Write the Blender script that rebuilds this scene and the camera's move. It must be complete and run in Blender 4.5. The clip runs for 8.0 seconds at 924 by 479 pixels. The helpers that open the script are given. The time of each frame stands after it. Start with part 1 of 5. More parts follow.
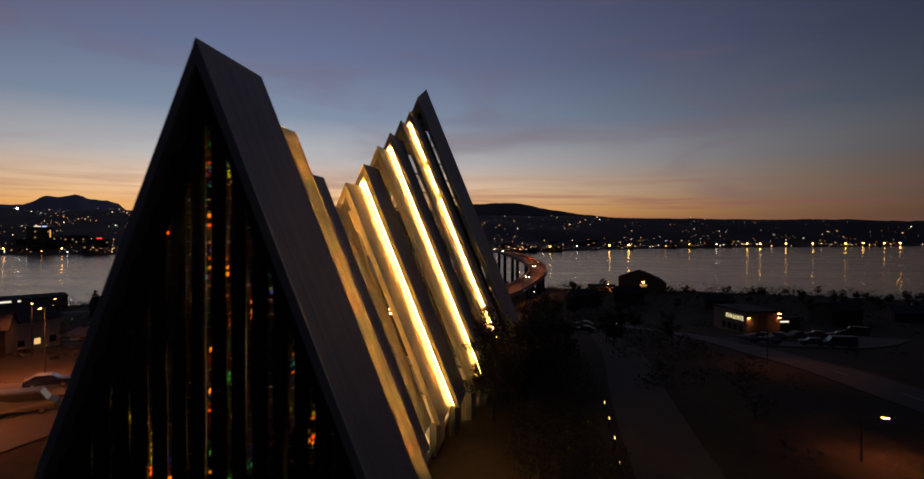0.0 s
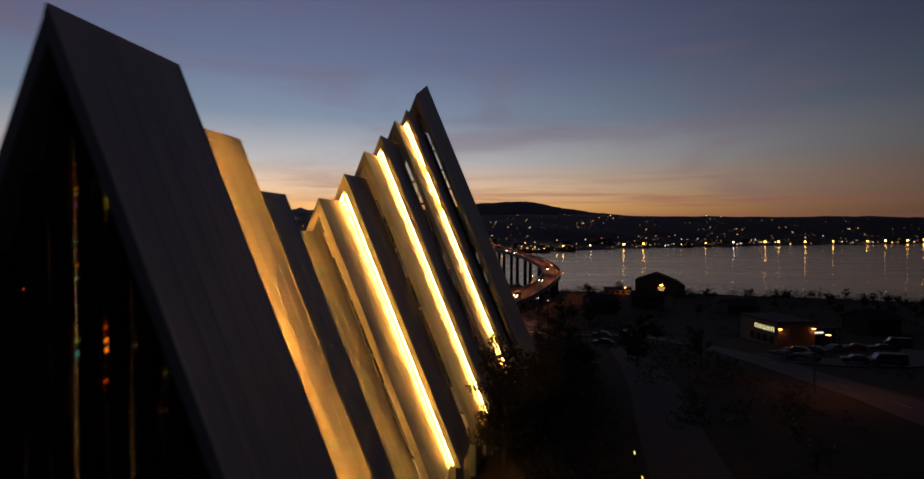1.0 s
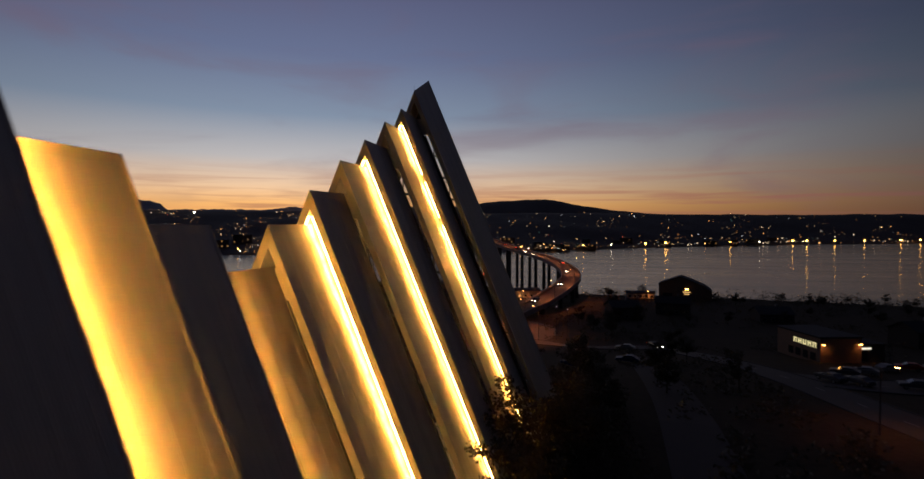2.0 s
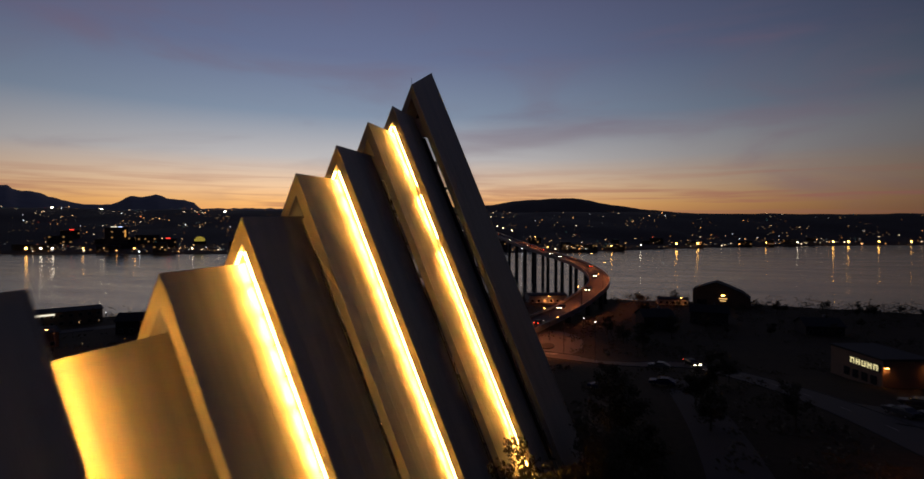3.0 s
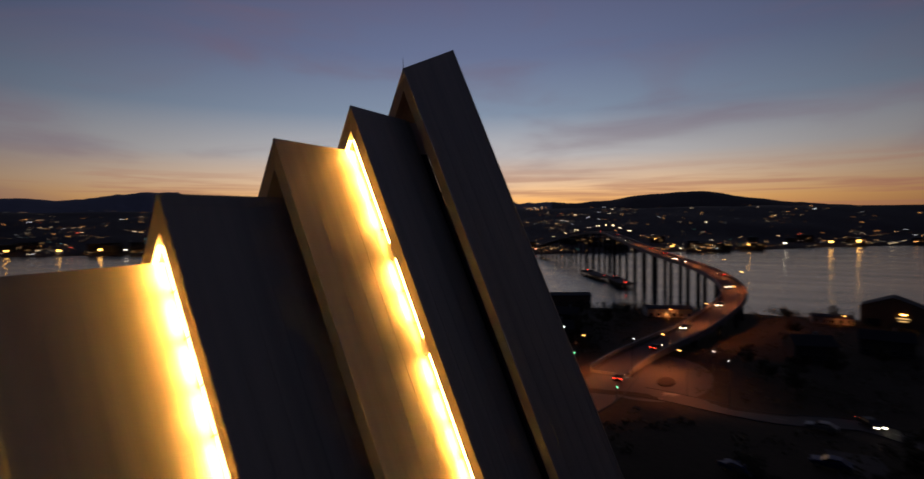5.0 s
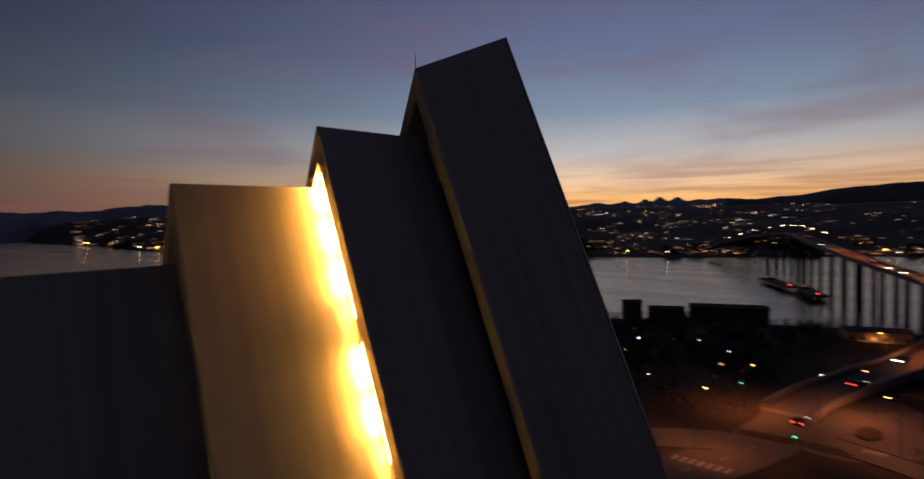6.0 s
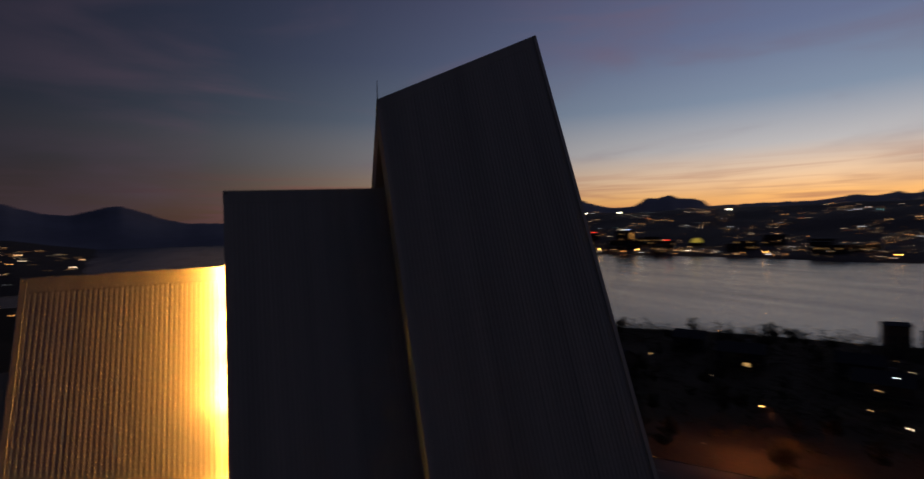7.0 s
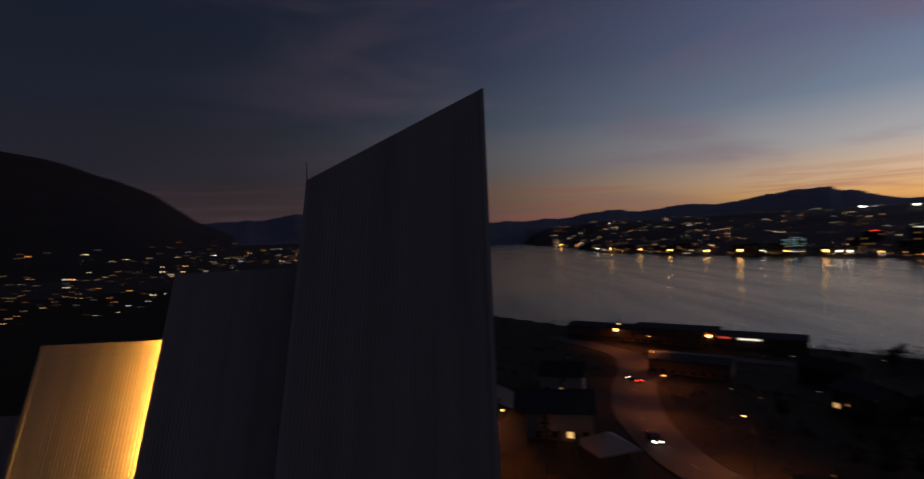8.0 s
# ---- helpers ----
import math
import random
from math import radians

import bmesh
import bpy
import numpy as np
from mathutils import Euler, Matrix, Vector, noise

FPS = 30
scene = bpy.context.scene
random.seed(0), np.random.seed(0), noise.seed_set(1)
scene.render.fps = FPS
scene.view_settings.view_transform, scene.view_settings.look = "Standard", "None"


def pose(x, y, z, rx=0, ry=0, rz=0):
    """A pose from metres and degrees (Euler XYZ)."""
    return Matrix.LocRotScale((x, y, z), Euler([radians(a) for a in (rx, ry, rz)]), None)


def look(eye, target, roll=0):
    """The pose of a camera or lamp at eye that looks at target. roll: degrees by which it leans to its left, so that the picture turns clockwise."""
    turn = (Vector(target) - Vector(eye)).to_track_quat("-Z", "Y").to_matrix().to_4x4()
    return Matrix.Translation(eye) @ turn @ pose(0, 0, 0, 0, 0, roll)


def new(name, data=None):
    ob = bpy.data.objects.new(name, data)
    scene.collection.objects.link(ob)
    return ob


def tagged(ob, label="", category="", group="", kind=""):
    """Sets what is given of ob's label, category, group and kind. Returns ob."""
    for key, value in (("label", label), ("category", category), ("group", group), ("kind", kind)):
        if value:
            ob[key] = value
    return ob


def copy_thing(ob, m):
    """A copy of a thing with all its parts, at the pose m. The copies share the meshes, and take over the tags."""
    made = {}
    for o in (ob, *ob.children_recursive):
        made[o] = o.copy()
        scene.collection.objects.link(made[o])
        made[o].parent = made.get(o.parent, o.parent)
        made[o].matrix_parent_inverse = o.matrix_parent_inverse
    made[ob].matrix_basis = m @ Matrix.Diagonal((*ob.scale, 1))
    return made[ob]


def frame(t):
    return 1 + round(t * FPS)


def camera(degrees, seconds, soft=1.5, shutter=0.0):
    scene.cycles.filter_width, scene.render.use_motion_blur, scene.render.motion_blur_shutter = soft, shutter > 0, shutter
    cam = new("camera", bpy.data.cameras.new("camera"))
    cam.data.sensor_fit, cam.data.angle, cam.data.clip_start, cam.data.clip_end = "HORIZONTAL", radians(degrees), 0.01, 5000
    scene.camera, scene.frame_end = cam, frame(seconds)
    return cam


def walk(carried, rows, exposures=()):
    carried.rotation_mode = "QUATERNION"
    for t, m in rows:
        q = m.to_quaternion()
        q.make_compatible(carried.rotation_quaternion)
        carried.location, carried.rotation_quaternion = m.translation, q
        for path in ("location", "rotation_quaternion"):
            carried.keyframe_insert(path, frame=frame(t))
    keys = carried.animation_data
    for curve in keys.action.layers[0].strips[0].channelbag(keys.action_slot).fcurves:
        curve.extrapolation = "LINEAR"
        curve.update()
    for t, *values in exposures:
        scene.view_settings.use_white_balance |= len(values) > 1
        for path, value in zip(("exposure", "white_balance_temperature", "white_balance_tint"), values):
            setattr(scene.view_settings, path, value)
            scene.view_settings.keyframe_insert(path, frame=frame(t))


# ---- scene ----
cam = camera(84.0, 8.0, 1.5, 0.7)
PATH = [
    (0, (13.718, 2.294, 16.606), (13.446, 4.275, 16.578), 0.3),
    (0.5, (13.697, 5.788, 17.375), (13.401, 7.766, 17.346), 0.2),
    (1, (13.491, 9.56, 18.261), (13.171, 11.534, 18.228), 0.0),
    (2.5, (13.579, 20.979, 20.894), (13.139, 22.929, 20.849), 0.1),
    (3, (13.54, 25.122, 21.732), (13.047, 27.059, 21.686), 0.1),
    (3.5, (13.443, 29.349, 22.604), (12.889, 31.27, 22.554), -0.2),
    (4, (13.472, 33.475, 23.424), (12.841, 35.372, 23.372), -0.3),
    (4.5, (13.433, 37.759, 24.346), (12.705, 39.621, 24.292), -0.5),
    (6, (13.9, 50.66, 27.129), (12.496, 52.085, 27.076), -0.8),
    (6.5, (13.784, 55.032, 28.087), (12.156, 56.192, 28.045), -1.2),
    (7, (13.865, 59.175, 29.065), (12.019, 59.943, 29.028), -1.5),
    (7.5, (13.839, 63.352, 30.075), (11.868, 63.692, 30.049), -1.8),
    (8, (14.289, 67.393, 30.911), (12.291, 67.317, 30.904), -2.2),
]
walk(cam, [(t, look(eye, target, roll)) for t, eye, target, roll in PATH])

# ==== place ====

# ---- world: dusk sky, sun already set ahead and to the south ----
def srgb(r, g, b):
    return tuple(((c / 255) / 12.92 if c <= 10 else ((c / 255 + 0.055) / 1.055) ** 2.4) for c in (r, g, b)) + (1.0,)


def sky_ramp(nt, stops):
    ramp = nt.nodes.new("ShaderNodeValToRGB")
    els = ramp.color_ramp.elements
    for i, (el, col) in enumerate(stops):
        p = (math.sin(radians(el)) + 0.1) / 1.1
        e = els[i] if i < 2 else els.new(p)
        e.position, e.color = p, srgb(*col)
    return ramp


def maths(nt, op, a, b=None, c=None):
    n = nt.nodes.new("ShaderNodeMath")
    n.operation = op
    for i, v in enumerate((a, b, c)):
        if v is None:
            continue
        if isinstance(v, (int, float)):
            n.inputs[i].default_value = v
        else:
            nt.links.new(v, n.inputs[i])
    return n.outputs[0]


def smooth_range(nt, v, a, b):
    n = nt.nodes.new("ShaderNodeMapRange")
    n.interpolation_type = "SMOOTHSTEP"
    nt.links.new(v, n.inputs["Value"])
    n.inputs["From Min"].default_value, n.inputs["From Max"].default_value = a, b
    return n.outputs[0]


def mixed(nt, fac, a, b):
    n = nt.nodes.new("ShaderNodeMix")
    n.data_type = "RGBA"
    for sock, v in ((n.inputs[0], fac), (n.inputs[6], a), (n.inputs[7], b)):
        if isinstance(v, (int, float, tuple)):
            sock.default_value = v
        else:
            nt.links.new(v, sock)
    return n.outputs[2]


world = bpy.data.worlds.new("dusk")
scene.world = world
world.use_nodes = True
wt = world.node_tree
wt.nodes.clear()
coord = wt.nodes.new("ShaderNodeTexCoord").outputs["Generated"]
sep = wt.nodes.new("ShaderNodeSeparateXYZ")
wt.links.new(coord, sep.inputs[0])
up = maths(wt, "MULTIPLY", maths(wt, "ADD", sep.outputs[2], 0.1), 1 / 1.1)
flat = maths(wt, "SQRT", maths(wt, "ADD", maths(wt, "ADD", maths(wt, "MULTIPLY", sep.outputs[0], sep.outputs[0]), maths(wt, "MULTIPLY", sep.outputs[1], sep.outputs[1])), 0.0001))
SUNSET = (math.sin(radians(-27)), math.cos(radians(-27)))
toward = maths(wt, "DIVIDE", maths(wt, "ADD", maths(wt, "MULTIPLY", sep.outputs[0], SUNSET[0]), maths(wt, "MULTIPLY", sep.outputs[1], SUNSET[1])), flat)
glow_side = sky_ramp(wt, [(-5, (150, 80, 50)), (0, (206, 118, 70)), (2.6, (250, 186, 112)), (4.5, (234, 196, 158)), (7.5, (182, 178, 178)), (12, (124, 138, 158)), (18, (98, 108, 138)), (26, (82, 84, 114)), (45, (64, 66, 96)), (90, (46, 50, 76))])
far_side = sky_ramp(wt, [(-5, (23, 19, 20)), (0, (56, 39, 38)), (3, (50, 40, 42)), (7, (36, 33, 39)), (14, (26, 29, 39)), (25, (20, 26, 40)), (45, (19, 25, 39)), (90, (23, 28, 41))])
for r in (glow_side, far_side):
    wt.links.new(up, r.inputs[0])
low_glow = maths(wt, "SUBTRACT", 1.0, smooth_range(wt, sep.outputs[2], 0.03, 0.2))
spread = maths(wt, "POWER", maths(wt, "MULTIPLY", maths(wt, "MAXIMUM", maths(wt, "ADD", toward, 0.38), 0.0), 1 / 1.4), maths(wt, "MULTIPLY_ADD", low_glow, 1.8, 3.5))
lit_sky = mixed(wt, spread, far_side.outputs[0], glow_side.outputs[0])
# long thin cloud banks, stretched along the horizon
cm = wt.nodes.new("ShaderNodeMapping")
cm.inputs["Scale"].default_value = (1.3, 1.3, 5.5)
wt.links.new(coord, cm.inputs[0])
cn = wt.nodes.new("ShaderNodeTexNoise")
cn.inputs["Scale"].default_value, cn.inputs["Detail"].default_value, cn.inputs["Distortion"].default_value = 1.7, 6, 0.5
wt.links.new(cm.outputs[0], cn.inputs["Vector"])
cloud = maths(wt, "MULTIPLY", smooth_range(wt, cn.outputs[0], 0.46, 0.72), 0.46)
cloud_tint = mixed(wt, smooth_range(wt, toward, -0.2, 0.9), srgb(27, 31, 45), srgb(106, 84, 98))
lit_sky = mixed(wt, cloud, lit_sky, cloud_tint)
# low ragged banks just over the hills
lm = wt.nodes.new("ShaderNodeMapping")
lm.inputs["Scale"].default_value = (2.6, 2.6, 55.0)
wt.links.new(coord, lm.inputs[0])
ln = wt.nodes.new("ShaderNodeTexNoise")
ln.inputs["Scale"].default_value, ln.inputs["Detail"].default_value, ln.inputs["Distortion"].default_value = 1.5, 5, 0.4
wt.links.new(lm.outputs[0], ln.inputs["Vector"])
band = maths(wt, "MULTIPLY", smooth_range(wt, sep.outputs[2], 0.012, 0.035), maths(wt, "SUBTRACT", 1.0, smooth_range(wt, sep.outputs[2], 0.05, 0.13)))
low_tint = mixed(wt, smooth_range(wt, toward, 0.2, 0.95), srgb(58, 46, 52), srgb(150, 98, 84))
lit_sky = mixed(wt, maths(wt, "MULTIPLY", maths(wt, "MULTIPLY", band, smooth_range(wt, ln.outputs[0], 0.44, 0.66)), maths(wt, "MULTIPLY_ADD", smooth_range(wt, toward, 0.5, 0.85), -0.25, 0.85)), lit_sky, low_tint)
bg = wt.nodes.new("ShaderNodeBackground")
wt.links.new(lit_sky, bg.inputs[0])
bg.inputs[1].default_value = 1.18
wt.links.new(bg.outputs[0], wt.nodes.new("ShaderNodeOutputWorld").inputs[0])


# ---- materials ----
def material(name, colour, rough=0.6, metal=0.0, grain=0.0, grain_scale=20.0, stain=0.0, stain_scale=1.5, bump=0.0, stretch=(1, 1, 1), spec=0.5, random=0.0):
    """A surface with grain and stains at two sizes, in metres."""
    mat = bpy.data.materials.new(name)
    mat.use_nodes = True
    nt = mat.node_tree
    bsdf = nt.nodes["Principled BSDF"]
    bsdf.inputs["Roughness"].default_value, bsdf.inputs["Metallic"].default_value = rough, metal
    bsdf.inputs["Specular IOR Level"].default_value = spec
    tc = nt.nodes.new("ShaderNodeTexCoord").outputs["Object"]
    mp = nt.nodes.new("ShaderNodeMapping")
    mp.inputs["Scale"].default_value = stretch
    nt.links.new(tc, mp.inputs[0])
    fine, broad = nt.nodes.new("ShaderNodeTexNoise"), nt.nodes.new("ShaderNodeTexNoise")
    fine.inputs["Scale"].default_value, fine.inputs["Detail"].default_value = grain_scale, 4
    broad.inputs["Scale"].default_value, broad.inputs["Detail"].default_value = stain_scale, 5
    for n in (fine, broad):
        nt.links.new(mp.outputs[0], n.inputs["Vector"])
    value = maths(nt, "ADD", maths(nt, "MULTIPLY_ADD", fine.outputs[0], 2 * grain, 1 - grain), maths(nt, "MULTIPLY_ADD", broad.outputs[0], 2 * stain, -stain))
    if random:
        info = nt.nodes.new("ShaderNodeObjectInfo")
        value = maths(nt, "MULTIPLY", value, maths(nt, "MULTIPLY_ADD", info.outputs["Random"], 2 * random, 1 - random))
    hsv = nt.nodes.new("ShaderNodeHueSaturation")
    hsv.inputs["Color"].default_value = (*colour, 1)
    nt.links.new(value, hsv.inputs["Value"])
    nt.links.new(hsv.outputs[0], bsdf.inputs["Base Color"])
    nt.links.new(maths(nt, "MULTIPLY_ADD", broad.outputs[0], 0.25, rough - 0.12), bsdf.inputs["Roughness"])
    if bump:
        b = nt.nodes.new("ShaderNodeBump")
        b.inputs["Distance"].default_value = bump
        nt.links.new(fine.outputs[0], b.inputs["Height"])
        nt.links.new(b.outputs[0], bsdf.inputs["Normal"])
    return mat


def glowing(name, colour, strength, sampled=True):
    mat = bpy.data.materials.new(name)
    mat.use_nodes = True
    nt = mat.node_tree
    nt.nodes.clear()
    em = nt.nodes.new("ShaderNodeEmission")
    em.inputs[0].default_value, em.inputs[1].default_value = (*colour, 1), strength
    nt.links.new(em.outputs[0], nt.nodes.new("ShaderNodeOutputMaterial").inputs[0])
    if not sampled:
        mat.cycles.emission_sampling = "NONE"
    return mat


def town_glow(name, base):
    """Lamps of many tints: each small lamp takes its own colour and power."""
    mat = glowing(name, (1, 1, 1), 1.0, False)
    nt = mat.node_tree
    em = next(n for n in nt.nodes if n.type == "EMISSION")
    geo = nt.nodes.new("ShaderNodeNewGeometry")
    ramp = nt.nodes.new("ShaderNodeValToRGB")
    ramp.color_ramp.interpolation = "CONSTANT"
    tints = [(0.0, (1.0, 0.42, 0.12)), (0.32, (1.0, 0.56, 0.24)), (0.62, (1.0, 0.74, 0.46)), (0.86, (0.9, 0.95, 1.0)), (0.955, (1.0, 0.12, 0.06)), (0.98, (0.35, 0.85, 0.8))]
    for i, (p, c) in enumerate(tints):
        e = ramp.color_ramp.elements[i] if i < 2 else ramp.color_ramp.elements.new(p)
        e.position, e.color = p, (*c, 1)
    nt.links.new(geo.outputs["Random Per Island"], ramp.inputs[0])
    nt.links.new(ramp.outputs[0], em.inputs[0])
    k = maths(nt, "FRACT", maths(nt, "MULTIPLY", geo.outputs["Random Per Island"], 37.7))
    nt.links.new(maths(nt, "MULTIPLY_ADD", maths(nt, "POWER", k, 7.0), base * 7, base * 0.22), em.inputs[1])
    return mat


ALU = material("ribbed_aluminium", (0.43, 0.395, 0.34), 0.52, 0.18, 0.06, 14, 0.32, 0.6, stretch=(0.12, 3, 0.12), spec=0.3)
CONCRETE = material("pale_painted_concrete", (0.42, 0.41, 0.39), 0.75, 0, 0.08, 18, 0.15, 0.6, 0.004)
PLINTH = material("grey_concrete", (0.22, 0.21, 0.2), 0.85, 0, 0.12, 12, 0.2, 0.7, 0.006)
STEEL = material("dark_steel", (0.06, 0.06, 0.065), 0.4, 0.8, 0.05, 30, 0.1, 2)
LEAD = material("dark_lead", (0.035, 0.031, 0.03), 0.9, 0, 0.1, 20, 0.1, 2, spec=0.05)
INTERIOR = material("white_plaster", (0.5, 0.48, 0.44), 0.8, 0, 0.04, 20, 0.06, 0.8)
GRASS = material("grass", (0.040, 0.030, 0.019), 0.95, 0, 0.4, 1.2, 0.5, 0.12, 0.03, spec=0.1)
FAR_RANGE = material("pale_blue_mountain", (0.16, 0.165, 0.2), 0.95, 0, 0.2, 0.02, 0.3, 0.003)
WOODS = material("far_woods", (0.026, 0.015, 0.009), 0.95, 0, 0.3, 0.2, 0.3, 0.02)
ASPHALT = material("asphalt", (0.065, 0.058, 0.054), 0.8, 0, 0.2, 9, 0.3, 0.15, 0.004, spec=0.15)
PAVING = material("paving", (0.06, 0.05, 0.045), 0.85, 0, 0.2, 6, 0.2, 0.3, 0.004, spec=0.15)
KERB = material("kerb_granite", (0.06, 0.056, 0.052), 0.8, 0, 0.2, 20, 0.15, 1, spec=0.15)
WHITE_LINE = material("road_paint", (0.22, 0.21, 0.2), 0.7, 0, 0.15, 12, 0.3, 1.2)
LEAF = material("leaves", (0.062, 0.052, 0.028), 0.65, 0, 0.2, 2, 0.4, 0.35, spec=0.15)
NEEDLE = material("fir_needles", (0.025, 0.035, 0.022), 0.7, 0, 0.2, 2, 0.3, 0.4)
BARK = material("bark", (0.07, 0.055, 0.04), 0.9, 0, 0.25, 14, 0.2, 2, 0.01)
OLD_CONCRETE = material("weathered_concrete", (0.05, 0.046, 0.043), 0.9, 0, 0.15, 3, 0.25, 0.4, 0.01)
WALL_DARK = material("dark_cladding", (0.07, 0.06, 0.055), 0.8, 0, 0.1, 8, 0.2, 0.4, random=0.3, spec=0.15)
WALL_PALE = material("pale_timber_cladding", (0.42, 0.4, 0.37), 0.8, 0, 0.08, 12, 0.15, 0.6, random=0.2)
WALL_BROWN = material("brown_brick_wall", (0.2, 0.13, 0.09), 0.85, 0, 0.15, 10, 0.2, 0.5)
ROOF_DARK = material("dark_roofing", (0.04, 0.04, 0.042), 0.8, 0, 0.15, 8, 0.2, 0.4, random=0.3, spec=0.15)
CANVAS = material("grey_white_canvas", (0.30, 0.27, 0.23), 0.8, 0, 0.05, 9, 0.1, 0.8)
RUBBER = material("tyre_rubber", (0.02, 0.02, 0.02), 0.85)
CHROME = material("wheel_rim", (0.4, 0.4, 0.42), 0.35, 0.9)
DARK_GLASS = material("dark_window_glass", (0.02, 0.022, 0.026), 0.12, 0, spec=0.8)
PAINTS = {n: material(n, c, 0.42, 0.1, 0.02, 30, 0.05, 1.5, spec=0.1) for n, c in (("blue_paint", (0.02, 0.03, 0.09)), ("white_paint", (0.2, 0.2, 0.195)), ("silver_paint", (0.09, 0.09, 0.095)), ("red_paint", (0.3, 0.03, 0.02)), ("black_paint", (0.02, 0.02, 0.022)))}

TUBE = glowing("warm_tube", (1.0, 0.50, 0.11), 75.0)
TUBE_DIM = material("dead_tube", (0.6, 0.55, 0.45), 0.4)
SODIUM = glowing("sodium_lamp", (1.0, 0.42, 0.10), 30.0)
CROWN_LAMP = glowing("crown_lamp", (1.0, 0.70, 0.36), 26.0, False)
WHITE_LAMP = glowing("white_lamp", (0.9, 0.97, 1.0), 25.0)
HEADLIGHT = glowing("headlight", (1.0, 0.88, 0.66), 30.0)
TAILLIGHT = glowing("taillight", (1.0, 0.06, 0.03), 9.0)
DEAD_LENS = material("unlit_lens", (0.3, 0.28, 0.26), 0.2)
LIT_WINDOW = glowing("lit_window", (1.0, 0.58, 0.2), 0.9)
SIGN_GLOW = glowing("lit_sign", (1.0, 0.86, 0.42), 0.8)
STRIP_SIGN = glowing("white_strip_sign", (1.0, 0.92, 0.72), 1.0)
BLUE_SIGN = glowing("blue_white_sign", (0.5, 0.6, 1.0), 1.6, False)
GREEN_LAMP = glowing("green_signal", (0.1, 1.0, 0.5), 8.0)
SHORE_LAMP = glowing("shore_lamp", (1.0, 0.46, 0.08), 26.0)
SHORE_WHITE = glowing("shore_lamp_white", (1.0, 0.85, 0.62), 16.0)
TOWN = town_glow("town_lamps", 0.72)
SHORE_ROW = town_glow("waterfront_lamps", 1.2)
SHORE_SIGN = glowing("amber_sign", (1.0, 0.45, 0.1), 0.9, False)
RED_SIGN = glowing("red_sign", (1.0, 0.05, 0.03), 2.5, False)
HALL_GLOW = glowing("hall_windows", (1.0, 0.75, 0.12), 0.35, False)
CYAN_WINDOW = glowing("cyan_window", (0.55, 0.95, 0.95), 0.5, False)

# still sea with fine ripples
SEA = bpy.data.materials.new("sea_water")
SEA.use_nodes = True
_nt = SEA.node_tree
_b = _nt.nodes["Principled BSDF"]
_b.inputs["Base Color"].default_value, _b.inputs["Roughness"].default_value, _b.inputs["IOR"].default_value = (0.006, 0.009, 0.012, 1), 0.12, 1.28
_tc = _nt.nodes.new("ShaderNodeTexCoord").outputs["Object"]
_hs = []
for sc, st in ((0.35, (1, 1.6, 1)), (0.016, (0.35, 2.4, 1))):
    _m, _n = _nt.nodes.new("ShaderNodeMapping"), _nt.nodes.new("ShaderNodeTexNoise")
    _m.inputs["Scale"].default_value = st
    _n.inputs["Scale"].default_value, _n.inputs["Detail"].default_value = sc, 5
    _nt.links.new(_tc, _m.inputs[0])
    _nt.links.new(_m.outputs[0], _n.inputs["Vector"])
    _hs.append(_n.outputs[0])
_bm = _nt.nodes.new("ShaderNodeBump")
_bm.inputs["Distance"].default_value, _bm.inputs["Strength"].default_value = 0.45, 0.4
_nt.links.new(_hs[0], _bm.inputs["Height"])
_nt.links.new(_bm.outputs[0], _b.inputs["Normal"])
_nt.links.new(maths(_nt, "MULTIPLY_ADD", _hs[1], 0.34, -0.02), _b.inputs["Roughness"])

GLASS = bpy.data.materials.new("clear_glass")
GLASS.use_nodes = True
_g = GLASS.node_tree.nodes["Principled BSDF"]
_g.inputs["Transmission Weight"].default_value, _g.inputs["Roughness"].default_value, _g.inputs["IOR"].default_value = 1.0, 0.02, 1.05

# coloured glass: most pieces deep and dark, some warm or blue
STAINED = bpy.data.materials.new("stained_glass")
STAINED.use_nodes = True
_nt = STAINED.node_tree
_nt.nodes.clear()
_info = _nt.nodes.new("ShaderNodeObjectInfo")
_r = _nt.nodes.new("ShaderNodeValToRGB")
_r.color_ramp.interpolation = "CONSTANT"
for i, (p, c) in enumerate([(0, (0.012, 0.01, 0.01)), (0.4, (0.10, 0.02, 0.01)), (0.55, (0.9, 0.30, 0.04)), (0.66, (1.0, 0.62, 0.12)), (0.74, (0.35, 0.4, 0.08)), (0.82, (0.05, 0.2, 0.09)), (0.88, (0.08, 0.4, 0.6)), (0.94, (0.05, 0.10, 0.5))]):
    e = _r.color_ramp.elements[i] if i < 2 else _r.color_ramp.elements.new(p)
    e.position, e.color = p, (*c, 1)
_t, _gl, _mx = _nt.nodes.new("ShaderNodeBsdfTranslucent"), _nt.nodes.new("ShaderNodeBsdfGlossy"), _nt.nodes.new("ShaderNodeMixShader")
_gl.inputs["Roughness"].default_value = 0.15
_gl.inputs["Color"].default_value = (0.3, 0.3, 0.3, 1)
_mx.inputs[0].default_value = 0.06
_geo = _nt.nodes.new("ShaderNodeTexCoord")
_vn = _nt.nodes.new("ShaderNodeTexVoronoi")
_vn.inputs["Scale"].default_value = 4.2
